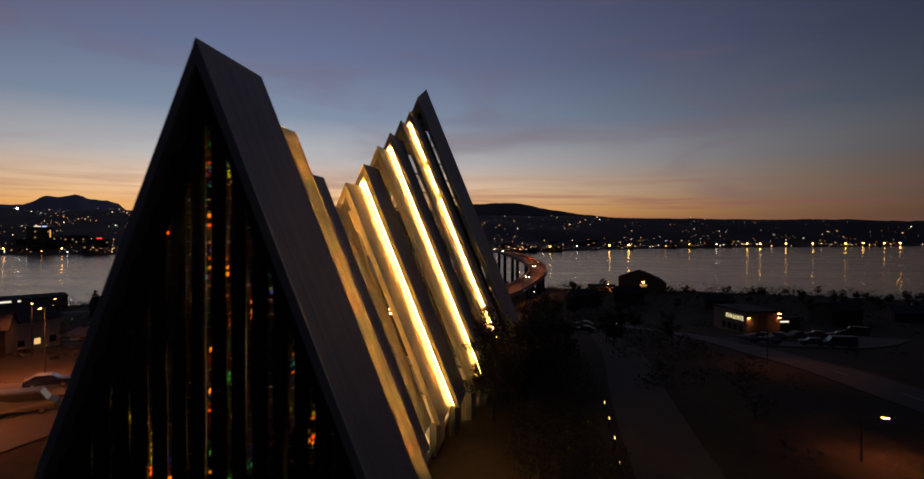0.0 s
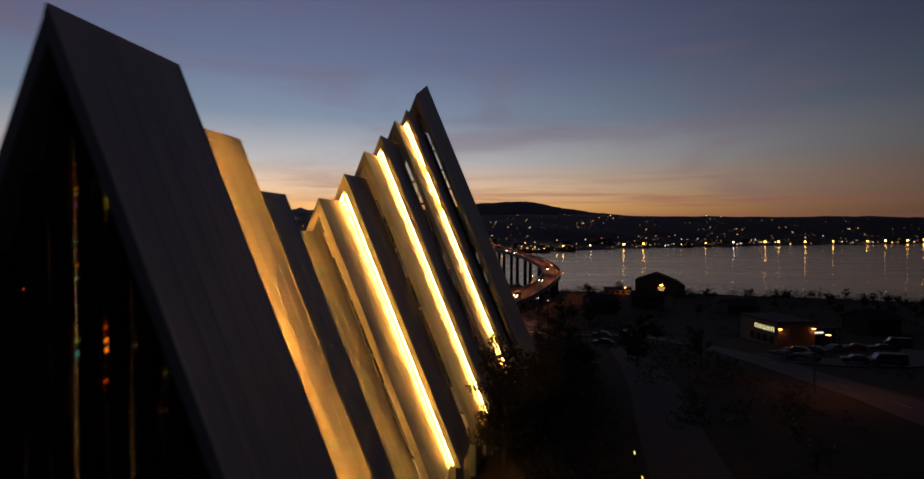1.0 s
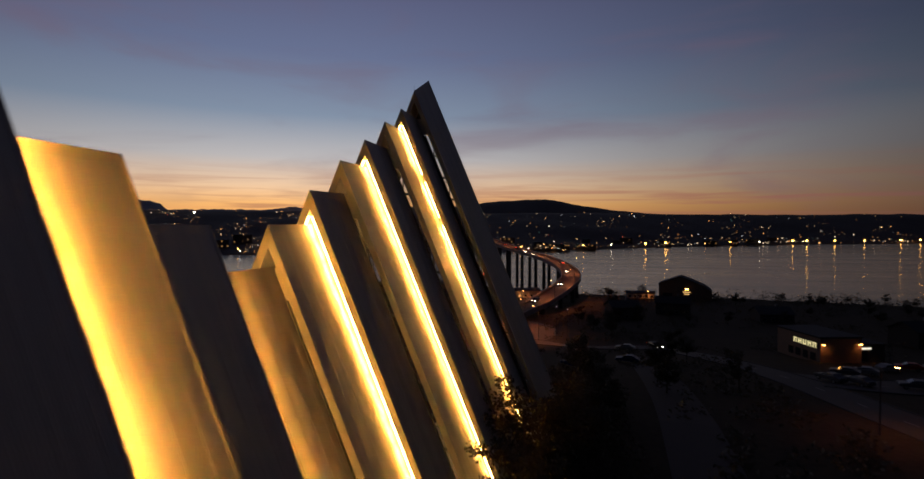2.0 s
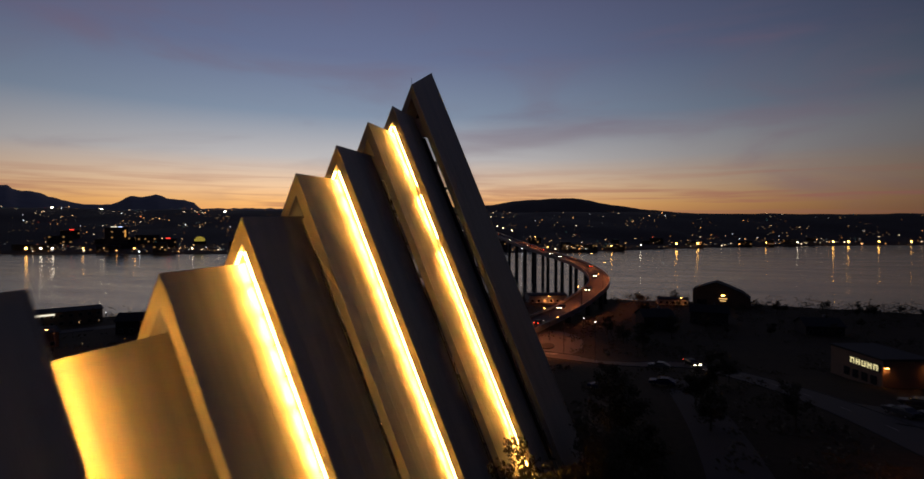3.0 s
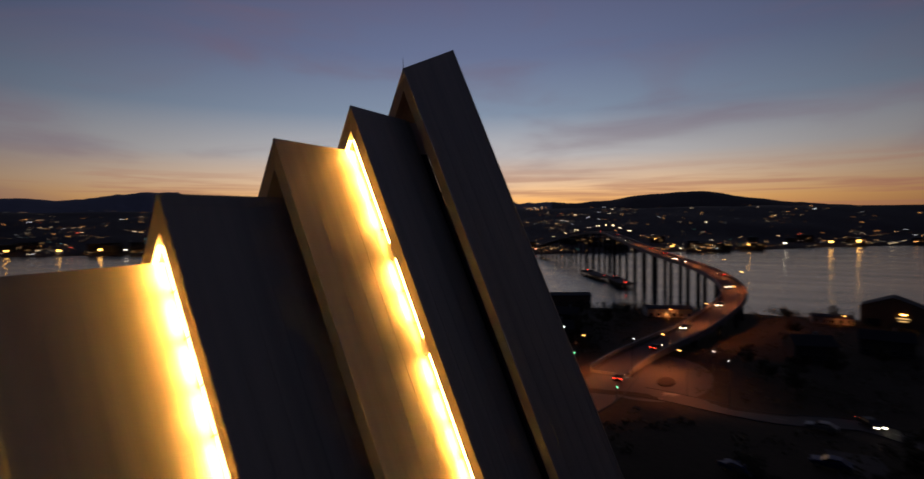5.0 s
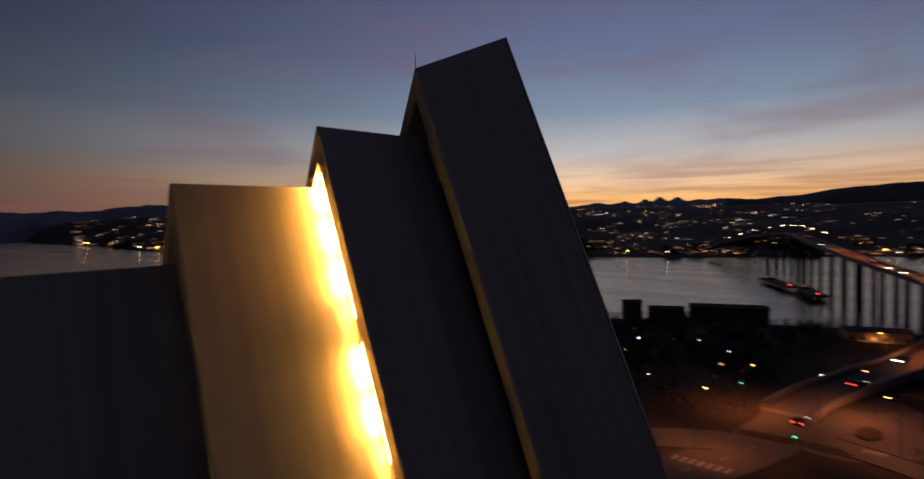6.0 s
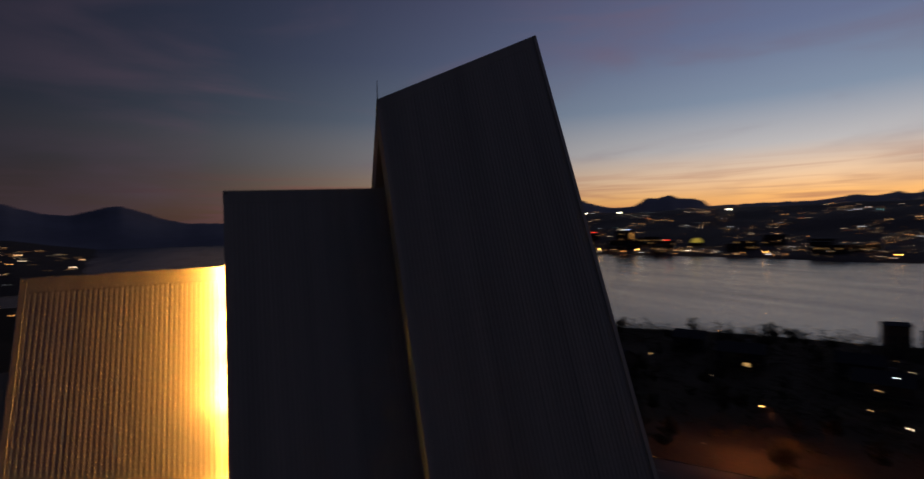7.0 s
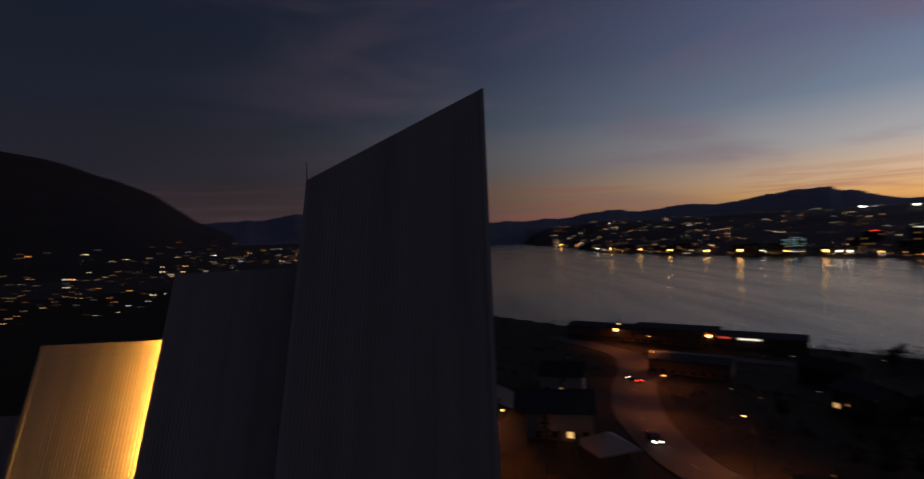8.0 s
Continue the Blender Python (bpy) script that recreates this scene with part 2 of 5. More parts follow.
_shift = _nt.nodes.new("ShaderNodeVectorMath")
_shift.operation = "MULTIPLY_ADD"
_shift.inputs[1].default_value = (1.37, 1.0, 1.71)
_nt.links.new(_info.outputs["Location"], _shift.inputs[0])
_nt.links.new(_geo.outputs["Object"], _shift.inputs[2])
_nt.links.new(_shift.outputs[0], _vn.inputs["Vector"])
_pick = _nt.nodes.new("ShaderNodeSeparateColor")
_nt.links.new(_vn.outputs["Color"], _pick.inputs[0])
_nt.links.new(_pick.outputs[0], _r.inputs[0])
# the lit pieces gather in a few groups
_pos = _nt.nodes.new("ShaderNodeVectorMath")
_pos.operation = "ADD"
_nt.links.new(_info.outputs["Location"], _pos.inputs[0])
_nt.links.new(_geo.outputs["Object"], _pos.inputs[1])
_sx = _nt.nodes.new("ShaderNodeSeparateXYZ")
_nt.links.new(_pos.outputs[0], _sx.inputs[0])
_map, _rows = _nt.nodes.new("ShaderNodeMapping"), _nt.nodes.new("ShaderNodeTexNoise")
_map.inputs["Scale"].default_value, _map.inputs["Location"].default_value = (2.4, 1.0, 0.3), (0.3, 0, 0.4)
_rows.inputs["Scale"].default_value, _rows.inputs["Detail"].default_value = 1.0, 2
_nt.links.new(_pos.outputs[0], _map.inputs[0])
_nt.links.new(_map.outputs[0], _rows.inputs["Vector"])
_middle = maths(_nt, "MULTIPLY", smooth_range(_nt, _sx.outputs[2], 12.5, 15.0), maths(_nt, "SUBTRACT", 1.0, smooth_range(_nt, maths(_nt, "ABSOLUTE", _sx.outputs[0]), 0.2, 0.45)))
_deep = mixed(_nt, maths(_nt, "MAXIMUM", _middle, smooth_range(_nt, _rows.outputs[0], 0.50, 0.60)), (0.008, 0.006, 0.006, 1), _r.outputs[0])
_mul = mixed(_nt, smooth_range(_nt, _vn.outputs["Distance"], 0.3, 0.6), _deep, (0.01, 0.008, 0.006, 1))
_nt.links.new(_mul, _t.inputs[0])
_nt.links.new(_t.outputs[0], _mx.inputs[1])
_nt.links.new(_gl.outputs[0], _mx.inputs[2])
_nt.links.new(_mx.outputs[0], _nt.nodes.new("ShaderNodeOutputMaterial").inputs[0])


# ---- mesh helpers ----
class Shape:
    """Vertices and faces gathered for one mesh."""

    def __init__(self):
        self.v, self.f = [], []

    def add(self, verts, faces):
        n = len(self.v)
        self.v += [tuple(p) for p in verts]
        self.f += [tuple(i + n for i in f) for f in faces]
        return self

    def box(self, cx, cy, cz, sx, sy, sz, turn=0.0, taper=1.0):
        c, s = math.cos(radians(turn)), math.sin(radians(turn))
        vs = []
        for k, (i, j) in [(k, ij) for k in (-0.5, 0.5) for ij in ((-0.5, -0.5), (0.5, -0.5), (0.5, 0.5), (-0.5, 0.5))]:
            q = taper if k > 0 else 1.0
            x, y = i * sx * q, j * sy * q
            vs.append((cx + x * c - y * s, cy + x * s + y * c, cz + k * sz))
        return self.add(vs, [(3, 2, 1, 0), (4, 5, 6, 7), (0, 1, 5, 4), (1, 2, 6, 5), (2, 3, 7, 6), (3, 0, 4, 7)])

    def rod(self, a, b, r0, r1=None, n=8):
        a, b = Vector(a), Vector(b)
        d = (b - a).normalized()
        u = d.orthogonal().normalized()
        w = d.cross(u)
        r1 = r0 if r1 is None else r1
        vs = [p + (u * math.cos(t) + w * math.sin(t)) * r for p, r in ((a, r0), (b, r1)) for t in (2 * math.pi * i / n for i in range(n))]
        fs = [(i, (i + 1) % n, n + (i + 1) % n, n + i) for i in range(n)] + [tuple(range(n - 1, -1, -1)), tuple(range(n, 2 * n))]
        return self.add(vs, fs)

    def prism(self, outline, y0, y1):
        """An outline in x and z, drawn out along y."""
        n = len(outline)
        vs = [(x, y0, z) for x, z in outline] + [(x, y1, z) for x, z in outline]
        return self.add(vs, [(i, (i + 1) % n, n + (i + 1) % n, n + i) for i in range(n)] + [tuple(range(n - 1, -1, -1)), tuple(range(n, 2 * n))])

    def mesh(self, name, mat, smooth=False):
        me = bpy.data.meshes.new(name)
        me.from_pydata(self.v, [], self.f)
        bm = bmesh.new()
        bm.from_mesh(me)
        bmesh.ops.recalc_face_normals(bm, faces=bm.faces)
        bm.to_mesh(me)
        bm.free()
        me.materials.append(mat)
        if smooth:
            me.shade_smooth()
        return me


def thing(name, label, category, at=None, group="", kind=""):
    """An Empty at a thing's base, for its parts."""
    ob = tagged(new(name), label, category, group, kind)
    if at is not None:
        ob.matrix_world = at
    return ob


def part(name, shape, mat, parent, label="", smooth=False):
    ob = new(name, shape if isinstance(shape, bpy.types.Mesh) else shape.mesh(name, mat, smooth))
    ob.parent = parent
    return tagged(ob, label)


def solid(name, shape, mat, label, category, kind="", smooth=False):
    return tagged(new(name, shape.mesh(name, mat, smooth)), label, category, "", kind)


# ---- the lie of the land ----
def lerp_table(x, pairs):
    return float(np.interp(x, [p[0] for p in pairs], [p[1] for p in pairs]))


SEA_Z = -16.0
CENTRE = (0.0, 60.0)


def shore_y(x):
    q = min(abs(x - 20), 260)
    bend, run = (0.0028, 0.9) if x < 20 else (0.0008, 0.4)
    return 306 - bend * q * q - run * (abs(x - 20) - q)


def near_z(x, y):
    d = shore_y(x) - y
    return lerp_table(d, [(-40, -22), (0, -16.4), (6, -14.6), (50, -13), (106, -11.5), (158, -8.8), (196, -4.5), (230, -1.2), (256, 0), (420, 1), (700, 14), (1600, 60)])


def island_shore(az):
    """How far the island's shore lies, by the bearing to the left of straight ahead."""
    return lerp_table(az, [(-60, 4300), (-50, 3200), (-36, 2000), (-30, 1560), (-20, 1250), (-8, 940), (-1, 800), (10, 730), (21, 660), (30, 680), (46, 790), (55, 870), (68, 970), (77, 1240), (84, 2250), (87, 3400), (90, 4300)])


# mountain tops above the general skyline: bearing, extra height in degrees, half-width in degrees, flatness
PEAKS = [(4.0, 1.35, 7.5, 2), (18, 0.4, 5, 2), (23.36, 0.8, 0.7, 1.2), (24.75, 0.5, 0.7, 1.4), (21.6, 0.68, 0.8, 1.5), (19.9, 0.38, 0.9, 1.5), (26.8, 0.4, 0.9, 1.4), (29.5, 0.3, 1.2, 1.5), (12.6, 0.4, 2.4, 2), (68.5, 0.35, 2.5, 2), (76.5, 0.4, 2.2, 2), (101, 1.2, 2.6, 2), (109.8, 0.7, 2.0, 2), (-16, 0.2, 3, 2), (-30, 0.15, 4, 2)]


def far_mountain(az):
    el = lerp_table(az, [(-60, 1.0), (-34, 1.05), (-23, 0.95), (-12, 1.3), (-4, 1.85), (12, 2.0), (30, 2.1), (41.5, 1.9), (42.0, 2.5), (42.8, 2.75), (44.4, 2.9), (45.2, 3.2), (45.8, 2.98), (47.6, 2.78), (48.2, 2.3), (48.9, 2.05), (50.2, 1.98), (52, 2.4), (54, 2.98), (55.7, 3.2), (56.1, 3.55), (58.5, 3.5), (61, 3.1), (63, 2.8), (66, 2.5), (70, 2.35), (82, 1.9), (90, 1.6), (96, 1.5), (104, 2.2), (112, 2.8), (120, 2.5), (140, 2.0)])
    extra = [e * math.exp(-abs((az - a) / w) ** k) for a, e, w, k in PEAKS]
    el += sum(v ** 3 for v in extra) ** (1 / 3)
    rough = 1.0 if az > 15 else 0.35
    return el * 1.06 + rough * (0.12 * noise.noise((az * 0.5, 3.1, 0)) + 0.09 * noise.noise((az * 1.6, 0.3, 5)) + 0.05 * noise.noise((az * 4.3, 0.3, 9)))


def land_z(x, y):
    dx, dy = x - CENTRE[0], y - CENTRE[1]
    r, az = math.hypot(dx, dy), math.degrees(math.atan2(-dx, dy))
    z = near_z(x, y)
    if -75 < az < 118 and r > 420:
        z = -24.0
        d = r - island_shore(az)
        if d > -30 and az < 90:
            hill = lerp_table(d, [(-30, -24), (0, -15.6), (25, -13), (140, -4), (380, 24), (800, 68), (1000, 76), (1500, 30), (3000, 5)])
            z = max(z, hill + 5 * noise.noise((x * 0.006, y * 0.006, 0)) * min(1, max(0, d / 100)))
    if 102 < az < 122 and r > 420:
        k = min(1, (az - 102) / 7) * min(1, (r - 420) / 250)
        z = max(z, -24 + k * (11 + min(45, (r - 420) * 0.03)) + 3 * noise.noise((x * 0.006, y * 0.006, 6)))
    if r > 2800:
        rise = min(1, (r - 2800) / 1100) if r < 3900 else max(0, 1 - (r - 3900) / 1500)
        top = 25 + 3900 * math.tan(radians(far_mountain(az)))
        z = max(z, top * rise ** 0.8 + 12 * noise.noise((x * 0.004, y * 0.004, 2)) - 10)
    # the steep valley side to the south-east
    if az > 116 or az < -150:
        a = az if az > 0 else az + 360
        el = lerp_table(a, [(116, 1.0), (119.5, 2.7), (123, 5.3), (126, 6.8), (133, 8.7), (150, 12), (200, 12), (215, 3)])
        rise = min(1, max(0, (r - 700) / 1100)) if r < 1800 else max(0.2, 1 - (r - 1800) / 2200)
        z = max(z, (30 + 1800 * math.tan(radians(el))) * rise ** 1.2 + 14 * noise.noise((x * 0.006, y * 0.006, 4)) * rise)
    return z


rings = [0.0] + [12.0 * 1.0 ** i + 9.0 * i for i in range(36)]
while rings[-1] < 4900:
    rings.append(rings[-1] * 1.042)
SPOKES = 1200
shape = Shape()
ground_v = [(CENTRE[0] - r * math.sin(2 * math.pi * k / SPOKES), CENTRE[1] + r * math.cos(2 * math.pi * k / SPOKES)) for r in rings for k in range(SPOKES)]
ground_f = [(i * SPOKES + k, i * SPOKES + (k + 1) % SPOKES, (i + 1) * SPOKES + (k + 1) % SPOKES, (i + 1) * SPOKES + k) for i in range(len(rings) - 1) for k in range(SPOKES)]
ground_me = bpy.data.meshes.new("ground")
ground_me.from_pydata([(x, y, land_z(x, y)) for x, y in ground_v], [], ground_f)
for m in (GRASS, WOODS, FAR_RANGE):
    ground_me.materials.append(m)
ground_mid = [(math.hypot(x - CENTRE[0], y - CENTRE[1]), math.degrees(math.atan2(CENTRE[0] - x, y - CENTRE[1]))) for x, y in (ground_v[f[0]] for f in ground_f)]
# the near ridge to the north is wooded, the far ranges paler and bluer
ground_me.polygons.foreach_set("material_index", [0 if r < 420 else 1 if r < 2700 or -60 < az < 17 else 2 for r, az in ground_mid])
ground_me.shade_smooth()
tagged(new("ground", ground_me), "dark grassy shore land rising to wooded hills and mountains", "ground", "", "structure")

sea_shape = Shape()
sea_shape.add([(-4900, -2500, SEA_Z), (4900, -2500, SEA_Z), (4900, 4900, SEA_Z), (-4900, 4900, SEA_Z)], [(0, 1, 2, 3)])
solid("water", sea_shape, SEA, "calm dusk-lit sea strait with fine ripples", "water", "structure")

# ---- the church: eleven tent-like bays, tall at both ends ----
PITCH = 2.42
BASE_Z = 2.6
SKIN = 1.0
church = thing("church", "modern concrete church of overlapping aluminium-clad tent bays", "church", pose(0, 0, 0))

# each bay: start, end, ridge height at start and end, and how far it runs on under its taller neighbour
BAYS = [
    ("e1", 21.72, 26.86, 24.48, 24.42), ("e2", 26.2, 30.72, 22.33, 22.33), ("e3", 30.0, 34.75, 20.14, 20.14), ("m", 34.0, 39.4, 18.22, 18.22),
    ("t1", 38.74, 43.4, 20.20, 20.24), ("t2", 42.75, 47.2, 22.10, 22.22), ("t3", 46.64, 51.2, 24.23, 24.30), ("t4", 50.60, 55.3, 26.16, 26.24),
    ("t5", 54.63, 59.3, 28.22, 28.29), ("t6", 58.65, 63.6, 30.13, 30.25), ("t7", 62.54, 67.59, 32.64, 35.00)]
BAY = {b[0]: b[1:] for b in BAYS}


def half_width(z_ridge, z):
    return (z_ridge - z) / PITCH


def ridge_at(bay, y):
    y0, y1, z0, z1 = BAY[bay]
    return z0 + (z1 - z0) * (y - y0) / (y1 - y0)


def bay_panel(bay, side):
    """One leaning slab: ribbed sheet outside, plain edges, plain inside."""
    y0, y1, z0, z1 = BAY[bay]
    n = Vector((PITCH, 0, 1)).normalized()
    rib, depth = 0.1, 0.018
    prof, y, k = [(y0, -0.0), (y0 + 0.12, 0.0)], y0 + 0.12, 0
    while y + rib < y1 - 0.1:
        deep = depth * (2.0 if k % 9 == 8 else 1.0)
        prof += [(y + 0.46 * rib, 0.0), (y + 0.64 * rib, -deep), (y + 0.82 * rib, -deep), (y + rib, 0.0)]
        y += rib
        k += 1
    prof += [(y1, 0.0)]
    sh, outer = Shape(), []
    for yy, d in prof:
        zr = z0 + (z1 - z0) * (yy - y0) / (y1 - y0)
        top = Vector((0.004, yy, zr)) + n * d
        foot = Vector((half_width(zr, BASE_Z), yy, BASE_Z)) + n * d
        top.x = max(top.x, 0.004)
        outer += [top, foot]
    c = len(prof)
    ends = []
    for yy, zr in ((y0, z0), (y1, z1)):
        ends += [(0.004, yy, zr - SKIN), (half_width(zr, BASE_Z) - SKIN / PITCH, yy, BASE_Z)]
    a, b = 2 * c, 2 * c + 2
    faces = [(2 * i, 2 * i + 1, 2 * i + 3, 2 * i + 2) for i in range(c - 1)]
    faces += [(0, a, a + 1, 1), (2 * c - 2, 2 * c - 1, b + 1, b), (a, b, b + 1, a + 1)]
    faces += [tuple([1 + 2 * i for i in range(c)] + [b + 1, a + 1])]
    return sh.add([(v[0] * side, v[1], v[2]) for v in [*outer, *ends]], faces)


def ridge_cap(bay):
    y0, y1, z0, z1 = BAY[bay]
    sh, w, t = Shape(), 0.12, 0.02
    for side in (1, -1):
        vs = []
        for yy, zr in ((y0 - 0.02, z0), (y1, z1)):
            for dx, dz in ((0, t + 0.02), (w, t - 0.012), (w, t - 0.02), (0, t - 0.02)):
                vs.append((side * dx, yy, zr + dz - PITCH * dx + 0.01))
        sh.add(vs, [(0, 1, 5, 4), (1, 2, 6, 5), (2, 3, 7, 6), (0, 3, 2, 1), (4, 5, 6, 7)])
    return sh


def edge_trim(bay, yy, side):
    """A folded metal strip along a slab's open edge."""
    zr = ridge_at(bay, yy)
    out = 1 if yy > sum(BAY[bay][:2]) / 2 else -1
    sh, vs = Shape(), []
    for z in (zr, BASE_Z):
        x = half_width(zr, z)
        for dx, dy in ((0.022, out * 0.012), (0.022, -out * 0.10), (-0.05, -out * 0.10), (-0.05, out * 0.012)):
            vs.append((side * (x + dx), yy + dy, z))
    return sh.add(vs, [(0, 1, 5, 4), (1, 2, 6, 5), (2, 3, 7, 6), (3, 0, 4, 7), (0, 3, 2, 1), (4, 5, 6, 7)])


def joint_plate(low, high, yy, side, z_top=None, z_foot=BASE_Z + 0.02, thick=0.05, part_from=0.0, part_to=1.0):
    """Fills the slot between a low bay's sheet and the underside of the taller bay."""
    zl, zh = ridge_at(low, yy) + 0.01, ridge_at(high, yy) - SKIN - 0.01
    zl, zh = zl + (zh - zl) * part_from, zl + (zh - zl) * part_to
    sh = Shape()
    zt = zh if z_top is None else z_top
    pts = []
    if z_top is None:
        pts = [(0.004, zl), (half_width(zl, z_foot), z_foot), (half_width(zh, z_foot), z_foot), (0.004, zh)]
    else:
        pts = [(half_width(zl, zt), zt), (half_width(zl, z_foot), z_foot), (half_width(zh, z_foot), z_foot), (half_width(zh, zt), zt)]
    return sh.prism([(side * x, z) for x, z in pts], yy, yy + thick)


for bay, y0, y1, z0, z1 in BAYS:
    for side in (1, -1):
        panel = part("roof_panel", bay_panel(bay, side), ALU, church, "ribbed aluminium-clad sloping slab")
        if bay[0] == "e":
            part("edge_trim", edge_trim(bay, y1, side), ALU, panel)
        else:
            part("edge_trim", edge_trim(bay, y0, side), ALU, panel)
    part("ridge_cap", ridge_cap(bay), ALU, church)
part("edge_trim", edge_trim("t7", 67.59, 1), ALU, church)
part("edge_trim", edge_trim("t7", 67.59, -1), ALU, church)


# rows of lamps in every second joint; watts of one lamp
LAMP_POWER = 70.0
LAMP_COLOUR = (1.0, 0.40, 0.06)


def lamp_light(centre, along, aim, length, energy, spread):
    data = bpy.data.lights.new("tube_light", "AREA")
    data.shape, data.size, data.size_y, data.spread = "RECTANGLE", length, 0.06, radians(spread)
    data.color, data.energy = LAMP_COLOUR, energy
    z = -aim.normalized()
    x = (along - z * along.dot(z)).normalized()
    ob = new("tube_light", data)
    ob.matrix_world = Matrix.Translation(centre) @ Matrix((x, z.cross(x), z)).transposed().to_4x4()
    ob.parent = church


def lamp_joint(low, high, y_edge, inward, side, dark=(), row_power=0.0, gain=1.0):
    """A row of lamp tubes between fins, set into the slot under the taller bay; one deep row where row_power is given."""
    yb = y_edge + inward * 0.58
    part("joint_plate", joint_plate(low, high, yb, side), CONCRETE, church, "pale plate closing a lit joint")
    zl, zh = ridge_at(low, y_edge), ridge_at(high, y_edge) - SKIN
    zm = zl + (0.9 if row_power else 0.72) * (zh - zl)
    yl = y_edge + inward * (0.16 if row_power else 0.07)
    run = half_width(zm, BASE_Z) * math.hypot(1, PITCH)
    step, s = 1.3, 0.12
    d = Vector((side, 0, -PITCH)).normalized()
    out = Vector((side * PITCH, 0, 1)).normalized()
    top = Vector((side * 0.03, yl, zm))
    front = Vector((0, -inward, 0))
    while s + step < run - 0.1:
        a, b = top + d * (s + 0.02), top + d * (s + step - 0.04)
        off = next((u for u in dark if s < u < s + step), None)
        if off:
            # the lower half of this tube is burnt out
            part("lamp_tube", Shape().rod(a.lerp(b, 0.5), b, 0.035, n=6), TUBE_DIM, church, "unlit lamp tube")
            b = a.lerp(b, 0.48)
        tube = part("lamp_tube", Shape().rod(a, b, 0.035, n=6), TUBE, church, "glowing warm lamp tube")
        # a thin fin across the slot holds each pair of tubes
        c = top + d * (s + step - 0.01)
        fin = [c + out * u + front * v + d * w for w in (-0.03, 0.03) for u, v in ((-0.2, 0.02), (-0.05, 0.02), (-0.05, -0.1), (-0.2, -0.1))]
        part("bracket", Shape().add(fin, [(0, 1, 2, 3), (7, 6, 5, 4), (0, 4, 5, 1), (1, 5, 6, 2), (2, 6, 7, 3), (3, 7, 4, 0)]), CONCRETE, tube)
        if side > 0 and not row_power:
            lamp_light(top + d * (s + step / 2) + front * 0.06, d, front * 0.2 * gain ** 2 - out, 0.95, LAMP_POWER * gain * (0.12 if off else 1.0), 150)
        s += step
    if side < 0 or row_power:
        lamp_light(top + d * (s / 2) + front * 0.06, d, front - out * 0.8, s - 0.1, s * (row_power or 20.0), 92)


def window_joint(low, high, y_edge, inward, side, sill=0.12):
    """A slot of narrow panes between two bays."""
    yb = y_edge + inward * 0.45
    zl, zh = ridge_at(low, yb), ridge_at(high, yb) - SKIN
    z, k = zl - 1.6, 0
    part("joint_plate", joint_plate(low, high, yb - 0.02, side, zl - 0.05, zl - 1.55, 0.08), CONCRETE, church)
    while z - 2.0 > BASE_Z + 0.4:
        part("window_pane", joint_plate(low, high, yb, side, z, z - 1.8, 0.02, sill), GLASS, church)
        part("sill_plate", joint_plate(low, high, yb - 0.03, side, z, z - 1.8, 0.09, 0.0, sill), STEEL, church)
        part("transom", joint_plate(low, high, yb - 0.03, side, z - 1.8, z - 2.0, 0.09), STEEL, church)
        z -= 2.0


for side in (1, -1):
    lamp_joint("e2", "e1", 26.86, -1, side, row_power=100.0)
    lamp_joint("m", "e3", 34.75, -1, side, row_power=86.0)
    lamp_joint("t1", "t2", 42.75, 1, side)
    lamp_joint("t3", "t4", 50.60, 1, side)
    lamp_joint("t5", "t6", 58.65, 1, side, dark=(4.7, 8.6) if side > 0 else (), gain=1.45)
    window_joint("e3", "e2", 30.72, -1, side)
    window_joint("m", "t1", 38.74, 1, side)
    window_joint("t2", "t3", 46.64, 1, side)
    window_joint("t4", "t5", 54.63, 1, side)
    window_joint("t6", "t7", 62.54, 1, side, 0.45)

# low base wall, stepping out with each bay, and the floor
for bay, y0, y1, z0, z1 in BAYS:
    w = half_width(min(z0, z1), BASE_Z) - 0.5
    for side in (1, -1):
        sh = Shape()
        sh.box(side * (w - 0.2), (y0 + y1) / 2, BASE_Z / 2 - 0.2, 0.5, y1 - y0 - 0.9, BASE_Z + 0.36)
        part("base_wall", sh, PLINTH, church)
sh = Shape()
sh.box(0, 44.6, 0.25, 13.0, 45.0, 0.3)
part("floor_slab", sh, PLINTH, church)


